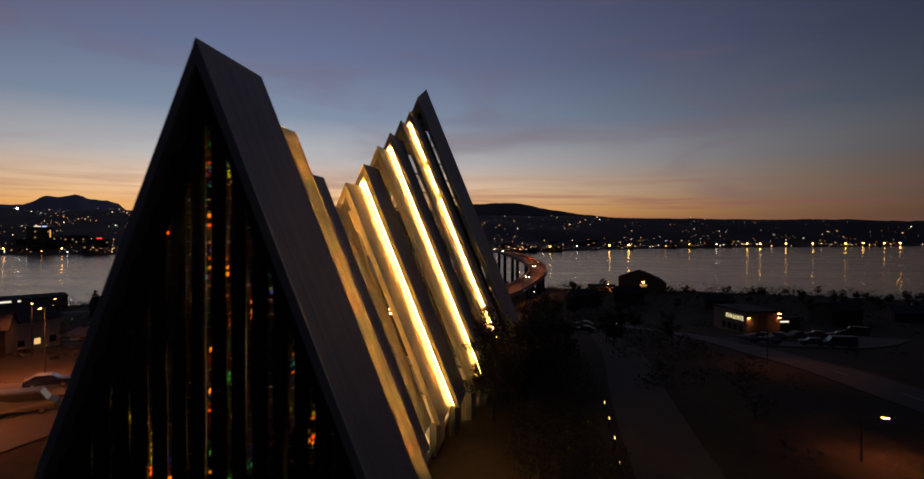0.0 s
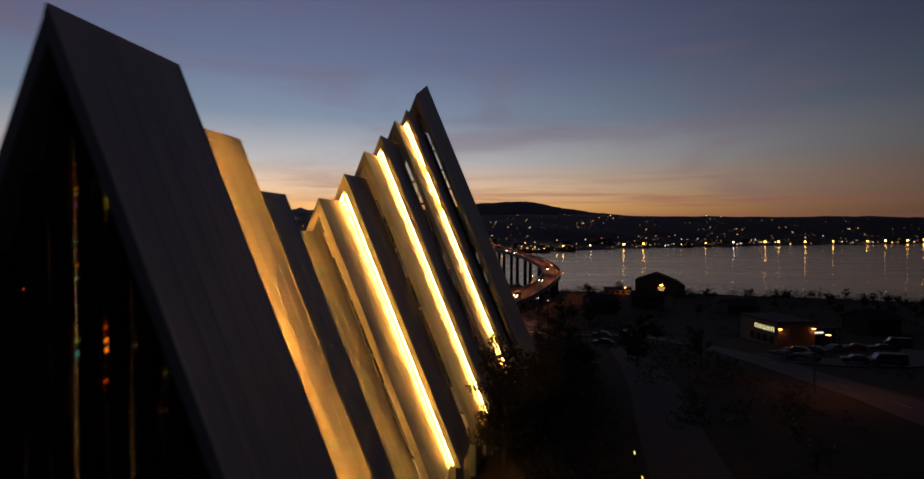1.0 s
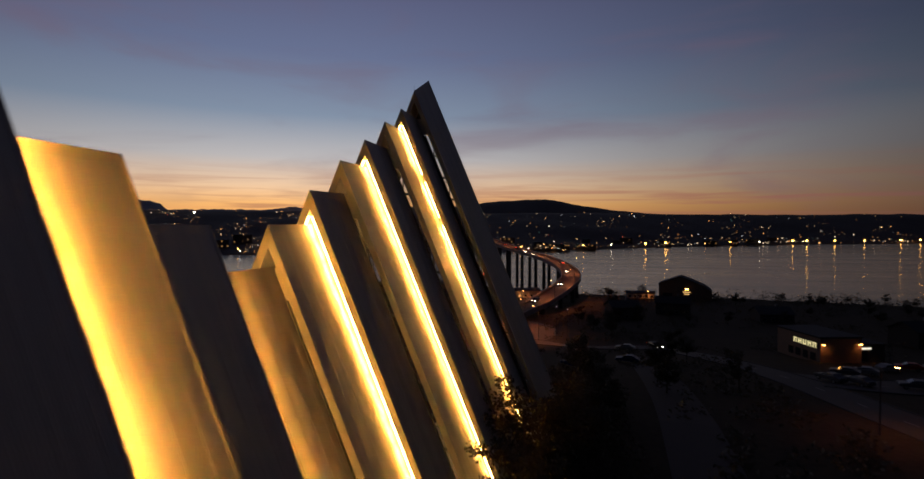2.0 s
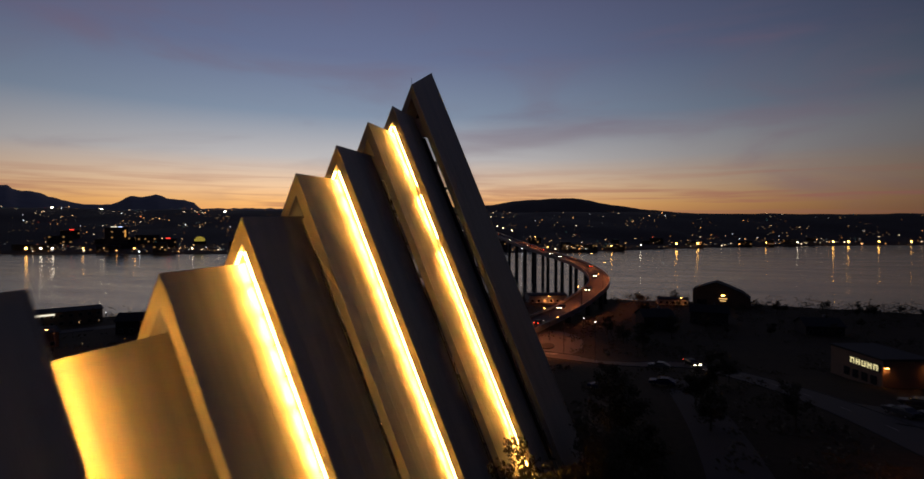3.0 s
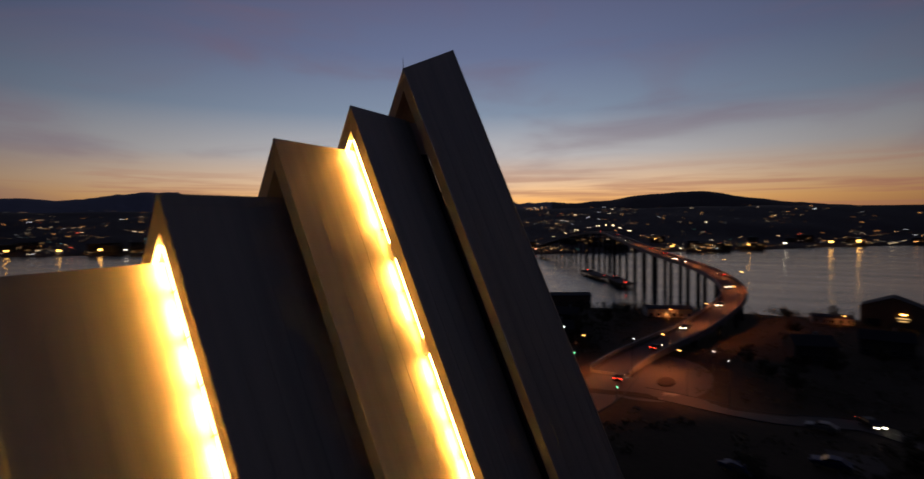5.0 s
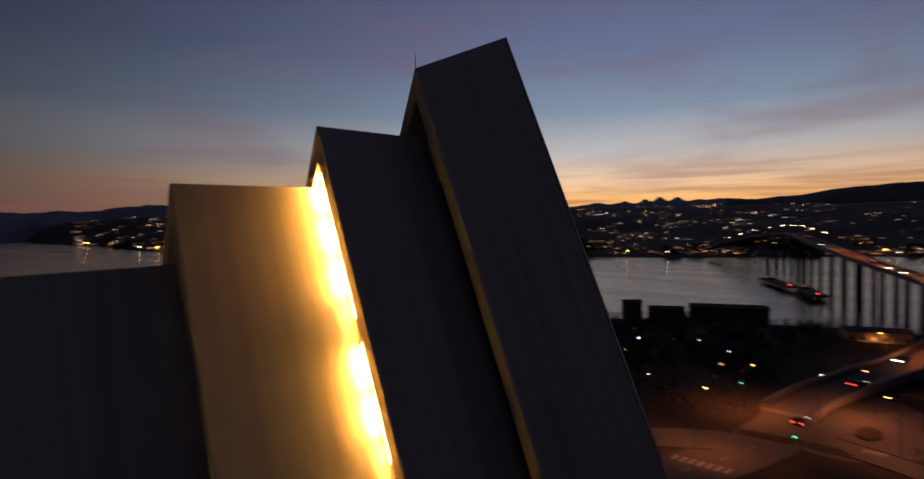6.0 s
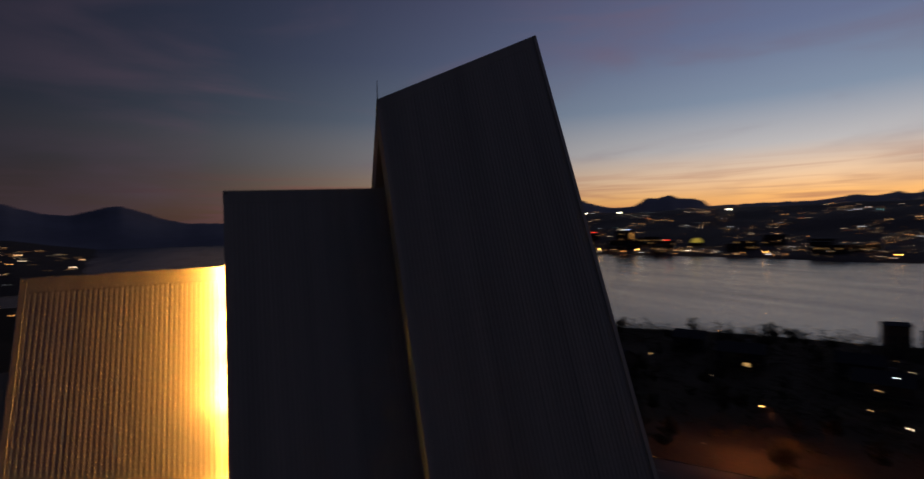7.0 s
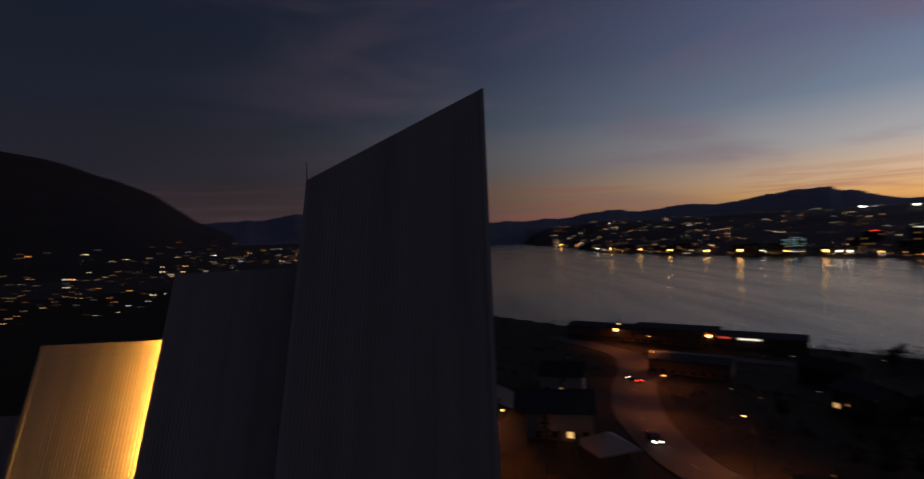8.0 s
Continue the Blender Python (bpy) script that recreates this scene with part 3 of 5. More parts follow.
# the gable windows: a coloured one behind the altar, a clear one towards the sea
def gable_window(yy, z_ridge, cell_w, cell_h, glass, name, rib, reveal=0.0):
    zi = z_ridge - SKIN - 0.1
    width = half_width(zi, 0.5)
    frame_ob = part(name, Shape().prism([(-width, 0.42), (width, 0.42), (width, 0.62), (-width, 0.62)], yy - 0.12, yy + 0.12), CONCRETE, church, "tall triangular window")
    for side in (1, -1):
        band = [(side * 0.0, zi + 0.05), (side * half_width(zi + 0.05, 0.4), 0.4), (side * (half_width(zi + 0.05, 0.4) - 0.75), 0.4), (side * 0.0, zi - 1.75)]
        part("window_jamb", Shape().prism(band, yy - 0.15, yy + 0.15), LEAD, frame_ob)
    n = int(width / cell_w)
    meshes = {}
    for i in range(-n - 1, n + 1):
        x = (i + 0.5) * cell_w
        top = zi - abs(x) * PITCH
        if top < 1.2:
            continue
        sh = Shape()
        sh.box(x, yy - reveal / 2, (0.6 + top) / 2, rib, 0.22 + reveal, top - 0.6)
        part("mullion", sh, LEAD, frame_ob)
    for i in range(-n, n + 1):
        x = i * cell_w
        top = zi - (abs(x) + (cell_w - rib) * 0.5) * PITCH
        z = 0.65
        while z + cell_h < top:
            if "p" not in meshes:
                meshes["p"] = Shape().box(0, 0, 0, cell_w - rib - 0.01, 0.025, cell_h - 0.07).mesh("pane", glass)
                meshes["t"] = Shape().box(0, 0, 0, cell_w - rib, 0.12, 0.06).mesh("transom", LEAD)
            for key, nm, zz in (("p", "pane", z + cell_h / 2), ("t", "transom", z + cell_h)):
                ob = part(nm, meshes[key], None, frame_ob)
                ob.location = (x, yy, zz)
            z += cell_h
    return frame_ob


gable_window(22.75, 24.46, 0.93, 0.62, STAINED, "stained_window", 0.42, 0.30)
gable_window(66.6, 34.5, 1.6, 2.4, GLASS, "sea_window", 0.07)

# thin lightning rod on the tallest bay
sh = Shape().rod((0, 62.55, 32.5), (0, 62.55, 33.2), 0.02, 0.008, 6)
part("lightning_rod", sh, STEEL, church)

# lamps hanging in the nave
CHANDELIER = glowing("chandelier_glow", (1.0, 0.6, 0.25), 2500.0)
NAVE_LAMP = glowing("nave_lamp_glow", (1.0, 0.66, 0.25), 450.0)
for y in (30.0, 45.0, 51.0, 57.0):
    sh = Shape().rod((0, y, 8.6), (0, y, 9.2), 0.3, 0.12, 10)
    lamp = part("chandelier", sh, CHANDELIER if y == 30.0 else NAVE_LAMP, church, "warm glowing hanging lamp")
    part("cord", Shape().rod((0, y, 9.2), (0, y, ridge_at("m", 36) - 1.5), 0.012, n=5), STEEL, lamp)

# unseen lamps added close behind the coloured window to brighten its glass
for x, z in ((0.0, 18.0), (0.0, 12.0), (0.0, 15.0), (-1.8, 10.0), (1.8, 10.0), (-3.4, 5.0), (3.4, 5.0), (0.0, 5.5)):
    part("altar_lamp", Shape().rod((x, 25.4, z), (x, 25.4, z + 0.4), 0.12, 0.12, 8), CHANDELIER, church, "added unseen lamp that lights the coloured glass")

# ---- roads, laid a little above the ground ----
def spline(points, step):
    """Evenly spaced places along a smooth line through a few points."""
    pts = [Vector(p) for p in points]
    pts = [2 * pts[0] - pts[1]] + pts + [2 * pts[-1] - pts[-2]]
    fine = []
    for i in range(1, len(pts) - 2):
        p0, p1, p2, p3 = pts[i - 1:i + 3]
        for k in range(40):
            t = k / 40
            fine.append(0.5 * (2 * p1 + (p2 - p0) * t + (2 * p0 - 5 * p1 + 4 * p2 - p3) * t * t + (3 * p1 - p0 - 3 * p2 + p3) * t ** 3))
    fine.append(pts[-2])
    out, run = [fine[0]], 0.0
    for a, b in zip(fine, fine[1:]):
        run += (b - a).length
        if run >= step:
            out.append(b)
            run = 0.0
    return out


def ribbon(line, offset0, offset1, lift, drape=True, thick=0.0):
    """A band beside a line, from one sideways offset to another."""
    sh, vs = Shape(), []
    for i, p in enumerate(line):
        d = (line[min(i + 1, len(line) - 1)] - line[max(i - 1, 0)]).normalized()
        s = Vector((d.y, -d.x, 0)).normalized()
        for o in (offset0, offset1):
            q = p + s * o
            z = near_z(q.x, q.y) if drape else p.z
            vs.append((q.x, q.y, z + lift))
    n = len(line)
    fs = [(2 * i, 2 * i + 1, 2 * i + 3, 2 * i + 2) for i in range(n - 1)]
    if thick:
        vs += [(x, y, z - thick) for x, y, z in vs]
        m = 2 * n
        fs += [(m + 2 * i, m + 2 * i + 2, m + 2 * i + 3, m + 2 * i + 1) for i in range(n - 1)]
        fs += [(2 * i, 2 * i + 2, m + 2 * i + 2, m + 2 * i) for i in range(n - 1)]
        fs += [(2 * i + 1, m + 2 * i + 1, m + 2 * i + 3, 2 * i + 3) for i in range(n - 1)]
        fs += [(0, m, m + 1, 1), (2 * n - 2, 2 * n - 1, m + 2 * n - 1, m + 2 * n - 2)]
    return sh.add(vs, fs)


ROADS = [
    ("road_1", [(-130, 18, 0), (-75, 34, 0), (-40, 49, 0), (-24, 80, 0), (-15, 110, 0), (-10, 134, 0), (-9, 156, 0), (-9, 172, 0)], 4.8, 0.06),
    ("road_2", [(-8, 152, 0), (4, 149, 0), (20, 143, 0), (35, 146, 0), (45, 130, 0), (50, 108, 0), (52, 82, 0), (55, 45, 0), (58, 0, 0), (60, -50, 0)], 3.6, 0.064),
    ("road_3", [(-12, 140, 0), (-34, 120, 0), (-58, 101, 0), (-85, 98, 0), (-115, 104, 0), (-140, 112, 0), (-168, 115, 0), (-205, 96, 0)], 5.2, 0.068),
    ("road_4", [(-128, 110, 0), (-148, 126, 0), (-160, 140, 0), (-146, 170, 0)], 4.0, 0.072),
    ("road_5", [(49, 112, 0), (62, 107, 0), (76, 113, 0), (97, 138, 0)], 5.5, 0.076),
    ("road_7", [(-38, 4, 0), (-31, 26, 0), (-28, 42, 0), (-28.5, 58, 0), (-29, 70, 0)], 3.6, 0.052),
    ("road_6", [(29, 128, 0), (28, 90, 0), (24.6, 54, 0), (23.8, 39, 0), (23, 10, 0), (23, -20, 0)], 3.0, 0.05),
]
for name, pts, half, lift in ROADS:
    line = spline(pts, 2.0)
    road = solid(name, ribbon(line, -half, half, lift), ASPHALT if name != "road_6" else PAVING, "worn asphalt road lit by orange street lamps" if name != "road_6" else "narrow paved path beside the church", "road", "structure")
    if half > 3.2:
        for s in (-1, 1):
            part("kerb", ribbon(line[3:-3], s * half, s * (half + 0.22), lift + 0.10, True, 0.16), KERB, road)
        for i in range(6, len(line) - 8, 4):
            part("lane_mark", ribbon(line[i:i + 2], -0.07, 0.07, lift + 0.006), WHITE_LINE, road)
# zebra crossing at the junction
for k in range(7):
    x, y = -15.6 + k * 1.15, 122.5 + k * 0.1
    part("zebra_stripe", Shape().box(x, y, near_z(x, y) + 0.085, 0.55, 3.0, 0.012, -8), WHITE_LINE, bpy.data.objects["road_1"])
for k in range(6):
    x, y = 3.6 + k * 0.1, 146.6 + k * 1.0
    part("zebra_stripe", Shape().box(x, y, near_z(x, y) + 0.09, 2.8, 0.5, 0.012, 4), WHITE_LINE, bpy.data.objects["road_2"])
# the wide junction at the bridge head, and the small planted island in it
sh = Shape()
ring = [(math.cos(2 * math.pi * i / 40), math.sin(2 * math.pi * i / 40)) for i in range(40)]
for k in range(9):
    sh.v += [(-1 + 12.5 * c * k / 8, 167 + 24 * q * k / 8, near_z(-1 + 12.5 * c * k / 8, 167 + 24 * q * k / 8) + 0.05) for c, q in ring]
sh.f += [(40 * k + i, 40 * k + (i + 1) % 40, 40 * k + 40 + (i + 1) % 40, 40 * k + 40 + i) for k in range(8) for i in range(40)]
solid("junction", sh, ASPHALT, "wide worn asphalt junction in orange lamp light", "road", "structure")
sh = Shape()
sh.add([(2.2 + 1.8 * c, 161 + 4.2 * q, near_z(2.2 + 1.8 * c, 161 + 4.2 * q) + 0.26) for c, q in ring] + [(2.2 + 1.8 * c, 161 + 4.2 * q, near_z(2.2 + 1.8 * c, 161 + 4.2 * q) - 0.2) for c, q in ring], [tuple(range(40))] + [(i, 40 + i, 40 + (i + 1) % 40, (i + 1) % 40) for i in range(40)])
solid("traffic_island", sh, GRASS, "grassy kerbed traffic island at the bridge head", "traffic island", "structure")

# ---- the long bridge over the strait ----
BRIDGE = [(-10, 162, -9.1), (-8, 180, -9.7), (-1.5, 200, -8.9), (5, 217, -7.8), (12.4, 243, -5.5), (16.6, 266, -3.4), (14.8, 290, -1.1), (7.6, 315, 1.2), (-2, 337, 3.1), (-17, 366, 5.4), (-40, 418, 9.2), (-66, 485, 13.4), (-90, 550, 16.4), (-118, 605, 14.8), (-150, 648, 9.8), (-188, 690, 1.2), (-214, 718, -6)]
bridge = thing("bridge", "long curved concrete road bridge on slender columns", "bridge", pose(0, 0, 0))
deck_line = spline(BRIDGE, 4.0)
part("deck", ribbon(deck_line, -4.6, 4.6, 0.10, False, 0.9), PLINTH, bridge)
part("roadway", ribbon(deck_line, -3.4, 3.4, 0.14, False), ASPHALT, bridge, "asphalt lanes in orange lamp light")
for s in (-1, 1):
    part("footway", ribbon(deck_line, s * 3.4, s * 4.5, 0.26, False, 0.12), PAVING, bridge)
    part("parapet", ribbon(deck_line, s * 4.5, s * 4.62, 1.0, False, 0.9), PLINTH, bridge)
    part("handrail", ribbon(deck_line, s * 4.46, s * 4.66, 1.25, False, 0.08), STEEL, bridge)
for i in range(12, len(deck_line) - 3, 5):
    p, q = deck_line[i], deck_line[i + 1]
    d = (q - p).normalized()
    s = Vector((d.y, -d.x, 0)).normalized()
    foot = max(land_z(p.x, p.y), SEA_Z - 3)
    h = p.z - 0.8 - foot
    if h < 1.0:
        continue
    for o in (-2.7, 2.7):
        c = p + s * o
        part("column", Shape().box(c.x, c.y, foot + h / 2, 1.7, 1.7, h, math.degrees(math.atan2(d.y, d.x)), 0.85), OLD_CONCRETE, bridge)
    part("crossbeam", Shape().box(p.x, p.y, p.z - 1.2, 1.0, 8.0, 0.8, math.degrees(math.atan2(d.y, d.x))), PLINTH, bridge)


# timber fender islands that guard the columns
for x, y, l, turn in ((-76, 442, 56, 118), (-50, 400, 40, 112)):
    fender = thing("bridge_fender", "dark timber fender island by the bridge columns", "fender", pose(x, y, SEA_Z, 0, 0, turn), "bridge fenders")
    part("deck", Shape().box(0, 0, 2.6, l, 9, 0.8).box(l * 0.3, 0, 3.4, l * 0.12, 5, 0.9), OLD_CONCRETE, fender)
    for k in range(7):
        for s in (-3.4, 3.4):
            part("post", Shape().rod((l * (k / 6.4 - 0.47), s, -3), (l * (k / 6.4 - 0.47), s, 2.9), 0.5, n=8), BARK, fender)
    for k in (-0.42, 0.42):
        part("beacon", Shape().rod((l * k, 0, 3.0), (l * k, 0, 3.9), 0.12, 0.12, 8), TAILLIGHT, fender, "glowing red beacon")

# ---- street lamps ----
def street_lamp(x, y, z, height, glow, arm_turn, label, watts, colour, group="street lamps", bowl=1.0):
    lamp = thing("street_lamp", label, "street lamp", pose(x, y, z, 0, 0, arm_turn), group)
    part("pole", Shape().rod((0, 0, 0), (0, 0, height), 0.09, 0.05, 8), STEEL, lamp)
    part("arm", Shape().rod((0, 0, height - 0.05), (1.3, 0, height + 0.2), 0.04, 0.035, 6), STEEL, lamp)
    head = part("lamp_head", Shape().box(1.5, 0, height + 0.22, 0.6, 0.26, 0.14, 0, 0.7), STEEL, lamp)
    part("lamp_glass", Shape().box(1.5, 0, height + 0.16 - 0.04 * bowl, 0.42 * bowl, 0.2 * bowl, 0.08 * bowl), glow, head, "glowing lamp glass")
    if watts:
        data = bpy.data.lights.new("lamp_light", "SPOT")
        data.energy, data.color, data.spot_size, data.spot_blend, data.shadow_soft_size = watts * 2.2, colour, radians(150), 0.6, 0.15
        ob = new("lamp_light", data)
        ob.parent, ob.location = lamp, (1.5, 0, height + 0.02)
    return lamp


ORANGE, COOL = (1.0, 0.27, 0.07), (0.85, 0.95, 1.0)
# lamps at (-46, 43) and (-37, 33) are out of view, added to brighten the road
for x, y, h, turn, w in ((-16, 132, 9, 20, 2400), (-17, 160, 9, 0, 3600), (2, 171, 9, 200, 3200), (7, 151, 9, 180, 1600), (-40, 132, 9, 240, 2600), (-64, 107, 9, -80, 1500), (-92, 105, 9, -90, 1300), (-122, 112, 9, -70, 1500), (-150, 120, 9, -60, 1800), (-178, 118, 9, -60, 2000), (-61.5, 70.4, 8, -40, 900), (-45.4, 57.5, 8, -60, 3000), (-29, 76, 8, 0, 3400), (-52, 37, 8, 60, 3000), (-46, 43, 8, -10, 4200), (-37, 33, 8, 30, 5200), (37.6, 43.1, 3.2, 0, 250), (45.8, 77.6, 7, 0, 250)):
    street_lamp(x, y, near_z(x, y), h, SODIUM, turn, "tall steel street lamp with orange sodium light", w, ORANGE)
# lamps hung along the bridge: orange ones over the near bend, a bright row over the crown
for k, i in enumerate(range(14, len(deck_line) - 4, 7)):
    p, q = deck_line[i], deck_line[i + 1]
    d = (q - p).normalized()
    s = Vector((d.y, -d.x, 0)).normalized()
    c = p + s * 4.3
    turn = math.degrees(math.atan2(-s.y, -s.x))
    near = p.y < 440
    street_lamp(c.x, c.y, p.z + 0.1, 7.5, SODIUM if near else CROWN_LAMP, turn, "bridge lamp post with warm light", 2600 if near else 0, ORANGE, "bridge lamps", 1.0 if near else 2.6)
for x, y in ((14.3, 145, ), (11.5, 154), (-5, 161.5), (-24, 172), (-34, 182), (-46, 174)):
    street_lamp(x, y, near_z(x, y), 8.5, WHITE_LAMP, 90, "low path lamp with white light", 25, COOL, "path lamps")


def bollard(x, y):
    ob = thing("bollard_lamp", "low path bollard with a warm lit band", "lamp", pose(x, y, near_z(x, y)), "path bollards")
    part("post", Shape().rod((0, 0, 0), (0, 0, 0.75), 0.07, n=8), STEEL, ob)
    part("lamp_glass", Shape().rod((0, 0, 0.75), (0, 0, 1.0), 0.05, n=8), BOLLARD, ob, "glowing band")
    part("cap", Shape().rod((0, 0, 1.0), (0, 0, 1.06), 0.08, n=8), STEEL, ob)


BOLLARD = glowing("bollard_glow", (1.0, 0.66, 0.16), 2.0)
for x, y in ((20.5, 51.4), (20.3, 47.0), (20.1, 42.7), (19.7, 38.2)):
    bollard(x, y)


def signal(x, y, turn):
    s = thing("traffic_light", "traffic light on a steel pole showing green", "traffic light", pose(x, y, near_z(x, y), 0, 0, turn), "traffic lights")
    part("pole", Shape().rod((0, 0, 0), (0, 0, 3.2), 0.06, n=8), STEEL, s)
    box = part("housing", Shape().box(0, -0.1, 2.8, 0.32, 0.24, 0.95), STEEL, s)
    for z, m in ((3.1, DEAD_LENS), (2.8, DEAD_LENS), (2.5, GREEN_LAMP)):
        part("lens", Shape().rod((0, -0.2, z), (0, -0.26, z), 0.11, n=10), m, box)


signal(-20.9, 171.8, 20)
signal(-4.6, 141.2, 20)


# ---- cars ----
def car(kind, paint, lights, label):
    """A car along its own x, wheels on the ground, lamps lit or dark."""
    van = kind == "van"
    L, W = (5.2, 1.95) if van else (4.3, 1.76)
    ob = thing("van" if van else "car", label, "van" if van else "car", pose(0, 0, 0), "vehicles")
    if van:
        side = [(-2.6, 0.35), (2.55, 0.35), (2.6, 0.95), (1.95, 1.15), (1.35, 2.05), (-2.45, 2.15), (-2.6, 1.9)]
        glass = [(1.86, 1.2), (1.38, 1.92), (-2.3, 1.98), (-2.3, 1.3)]
    else:
        side = [(-2.15, 0.38), (2.1, 0.36), (2.15, 0.7), (1.95, 0.86), (0.95, 0.98), (0.25, 1.42), (-1.05, 1.46), (-1.75, 1.05), (-2.12, 0.98)]
        glass = [(0.86, 1.0), (0.24, 1.36), (-1.0, 1.4), (-1.55, 1.05)]
    bm = bmesh.new()
    for s in (-1, 1):
        for i, (x, z) in enumerate(side):
            bm.verts.new((x, s * W / 2 * (0.86 if z > 1.1 else 1.0), z))
    bm.verts.ensure_lookup_table()
    n = len(side)
    for i in range(n):
        bm.faces.new([bm.verts[j] for j in (i, (i + 1) % n, n + (i + 1) % n, n + i)])
    bm.faces.new([bm.verts[i] for i in range(n - 1, -1, -1)])
    bm.faces.new([bm.verts[n + i] for i in range(n)])
    bmesh.ops.recalc_face_normals(bm, faces=bm.faces)
    bmesh.ops.bevel(bm, geom=list(bm.edges), offset=0.06, segments=2, affect="EDGES")
    me = bpy.data.meshes.new("body")
    bm.to_mesh(me)
    bm.free()
    me.materials.append(PAINTS[paint])
    body = part("body", me, None, ob)
    for s in (-1, 1):
        pts = [(x, s * (W / 2 * (0.87 if z > 1.1 else 0.985) + 0.012), z) for x, z in glass]
        part("side_window", Shape().add(pts + [(x, y - s * 0.03, z) for x, y, z in pts], [(0, 1, 2, 3), (7, 6, 5, 4), (0, 4, 5, 1), (1, 5, 6, 2), (2, 6, 7, 3), (3, 7, 4, 0)]), DARK_GLASS, body)
    (xa, za), (xb, zb) = ((1.93, 1.2), (1.39, 2.0)) if van else ((0.93, 1.02), (0.29, 1.41))
    o = 0.03
    part("windscreen", Shape().add([(xa + o, -W * 0.40, za), (xa + o, W * 0.40, za), (xb + o, W * 0.37, zb), (xb + o, -W * 0.37, zb), (xa, -W * 0.40, za - 0.02), (xa, W * 0.40, za - 0.02), (xb, W * 0.37, zb - 0.02), (xb, -W * 0.37, zb - 0.02)], [(0, 1, 2, 3), (7, 6, 5, 4), (0, 4, 5, 1), (1, 5, 6, 2), (2, 6, 7, 3), (3, 7, 4, 0)]), DARK_GLASS, body)
    for x in (-L * 0.3, L * 0.31):
        for s in (-1, 1):
            w = part("wheel", Shape().rod((x, s * (W / 2 - 0.2), 0.32), (x, s * (W / 2 + 0.01), 0.32), 0.32, n=16), RUBBER, ob)
            part("rim", Shape().rod((x, s * (W / 2 - 0.05), 0.32), (x, s * (W / 2 + 0.025), 0.32), 0.19, n=12), CHROME, w)
    hx, tx = (2.58, -2.6) if van else (2.13, -2.14)
    for s in (-1, 1):
        part("headlight", Shape().box(hx, s * W * 0.36, 0.72, 0.10, 0.30, 0.16), HEADLIGHT if lights else DEAD_LENS, ob)
        part("taillight", Shape().box(tx, s * W * 0.38, 0.86, 0.10, 0.22, 0.20), TAILLIGHT if lights else DEAD_LENS, ob)
    return ob


CARS = {
    "lit": car("car", "black_paint", True, "dark car driving with its lamps lit"),
    "blue": car("car", "blue_paint", False, "dark blue saloon car by the road"),
    "white": car("car", "white_paint", False, "white car parked on asphalt"),
    "silver": car("car", "silver_paint", False, "silver car in the car park"),
    "red": car("car", "red_paint", False, "red car in the car park"),
    "van": car("van", "silver_paint", False, "pale parked minibus with dark windows")}
used = set()


def put_car(kind, x, y, turn, z=None, slope=0.0):
    m = pose(x, y, near_z(x, y) + 0.075 if z is None else z, 0, slope, turn)
    if kind in used:
        copy_thing(CARS[kind], m)
    else:
        CARS[kind].matrix_basis = m
        used.add(kind)


for kind, x, y, turn in (("blue", -38.3, 51.3, 38), ("van", -31.8, 42.6, 34), ("silver", 55.6, 109.4, 115), ("silver", 58.6, 107.4, 115), ("white", 72.6, 125.5, 20), ("red", 78.2, 129.5, 160), ("van", 95, 144, 160), ("van", 69.6, 104.6, 172), ("silver", 65.8, 106.4, 165),
                         ("white", 27.2, 139.0, 165), ("blue", 25.4, 119.0, 165), ("silver", 61.6, 117.5, 150), ("white", 65.5, 119.5, 150), ("lit", 34.9, 146.6, -65), ("blue", 15.0, 110, 140), ("silver", 84, 131, 160),
                         ("van", -54.5, 101.5, 140), ("lit", -7.2, 158, 88), ("lit", -125.5, 107, 200), ("lit", -76, 96, 0)):
    put_car(kind, x, y, turn)
# traffic on the bridge, both ways
for i, way in ((7, 1), (13, -1), (21, -1), (29, -1), (35, 1), (44, -1), (47, -1), (52, 1), (58, 1), (68, -1), (80, 1), (95, 1), (110, -1)):
    p, q = deck_line[i], deck_line[i + 1]
    d = (q - p).normalized()
    s = Vector((d.y, -d.x, 0)).normalized()
    c = p + s * 1.7 * way
    put_car("lit", c.x, c.y, math.degrees(math.atan2(d.y, d.x)) + (0 if way > 0 else 180), p.z + 0.16, -math.degrees(math.asin(d.z)) * way)


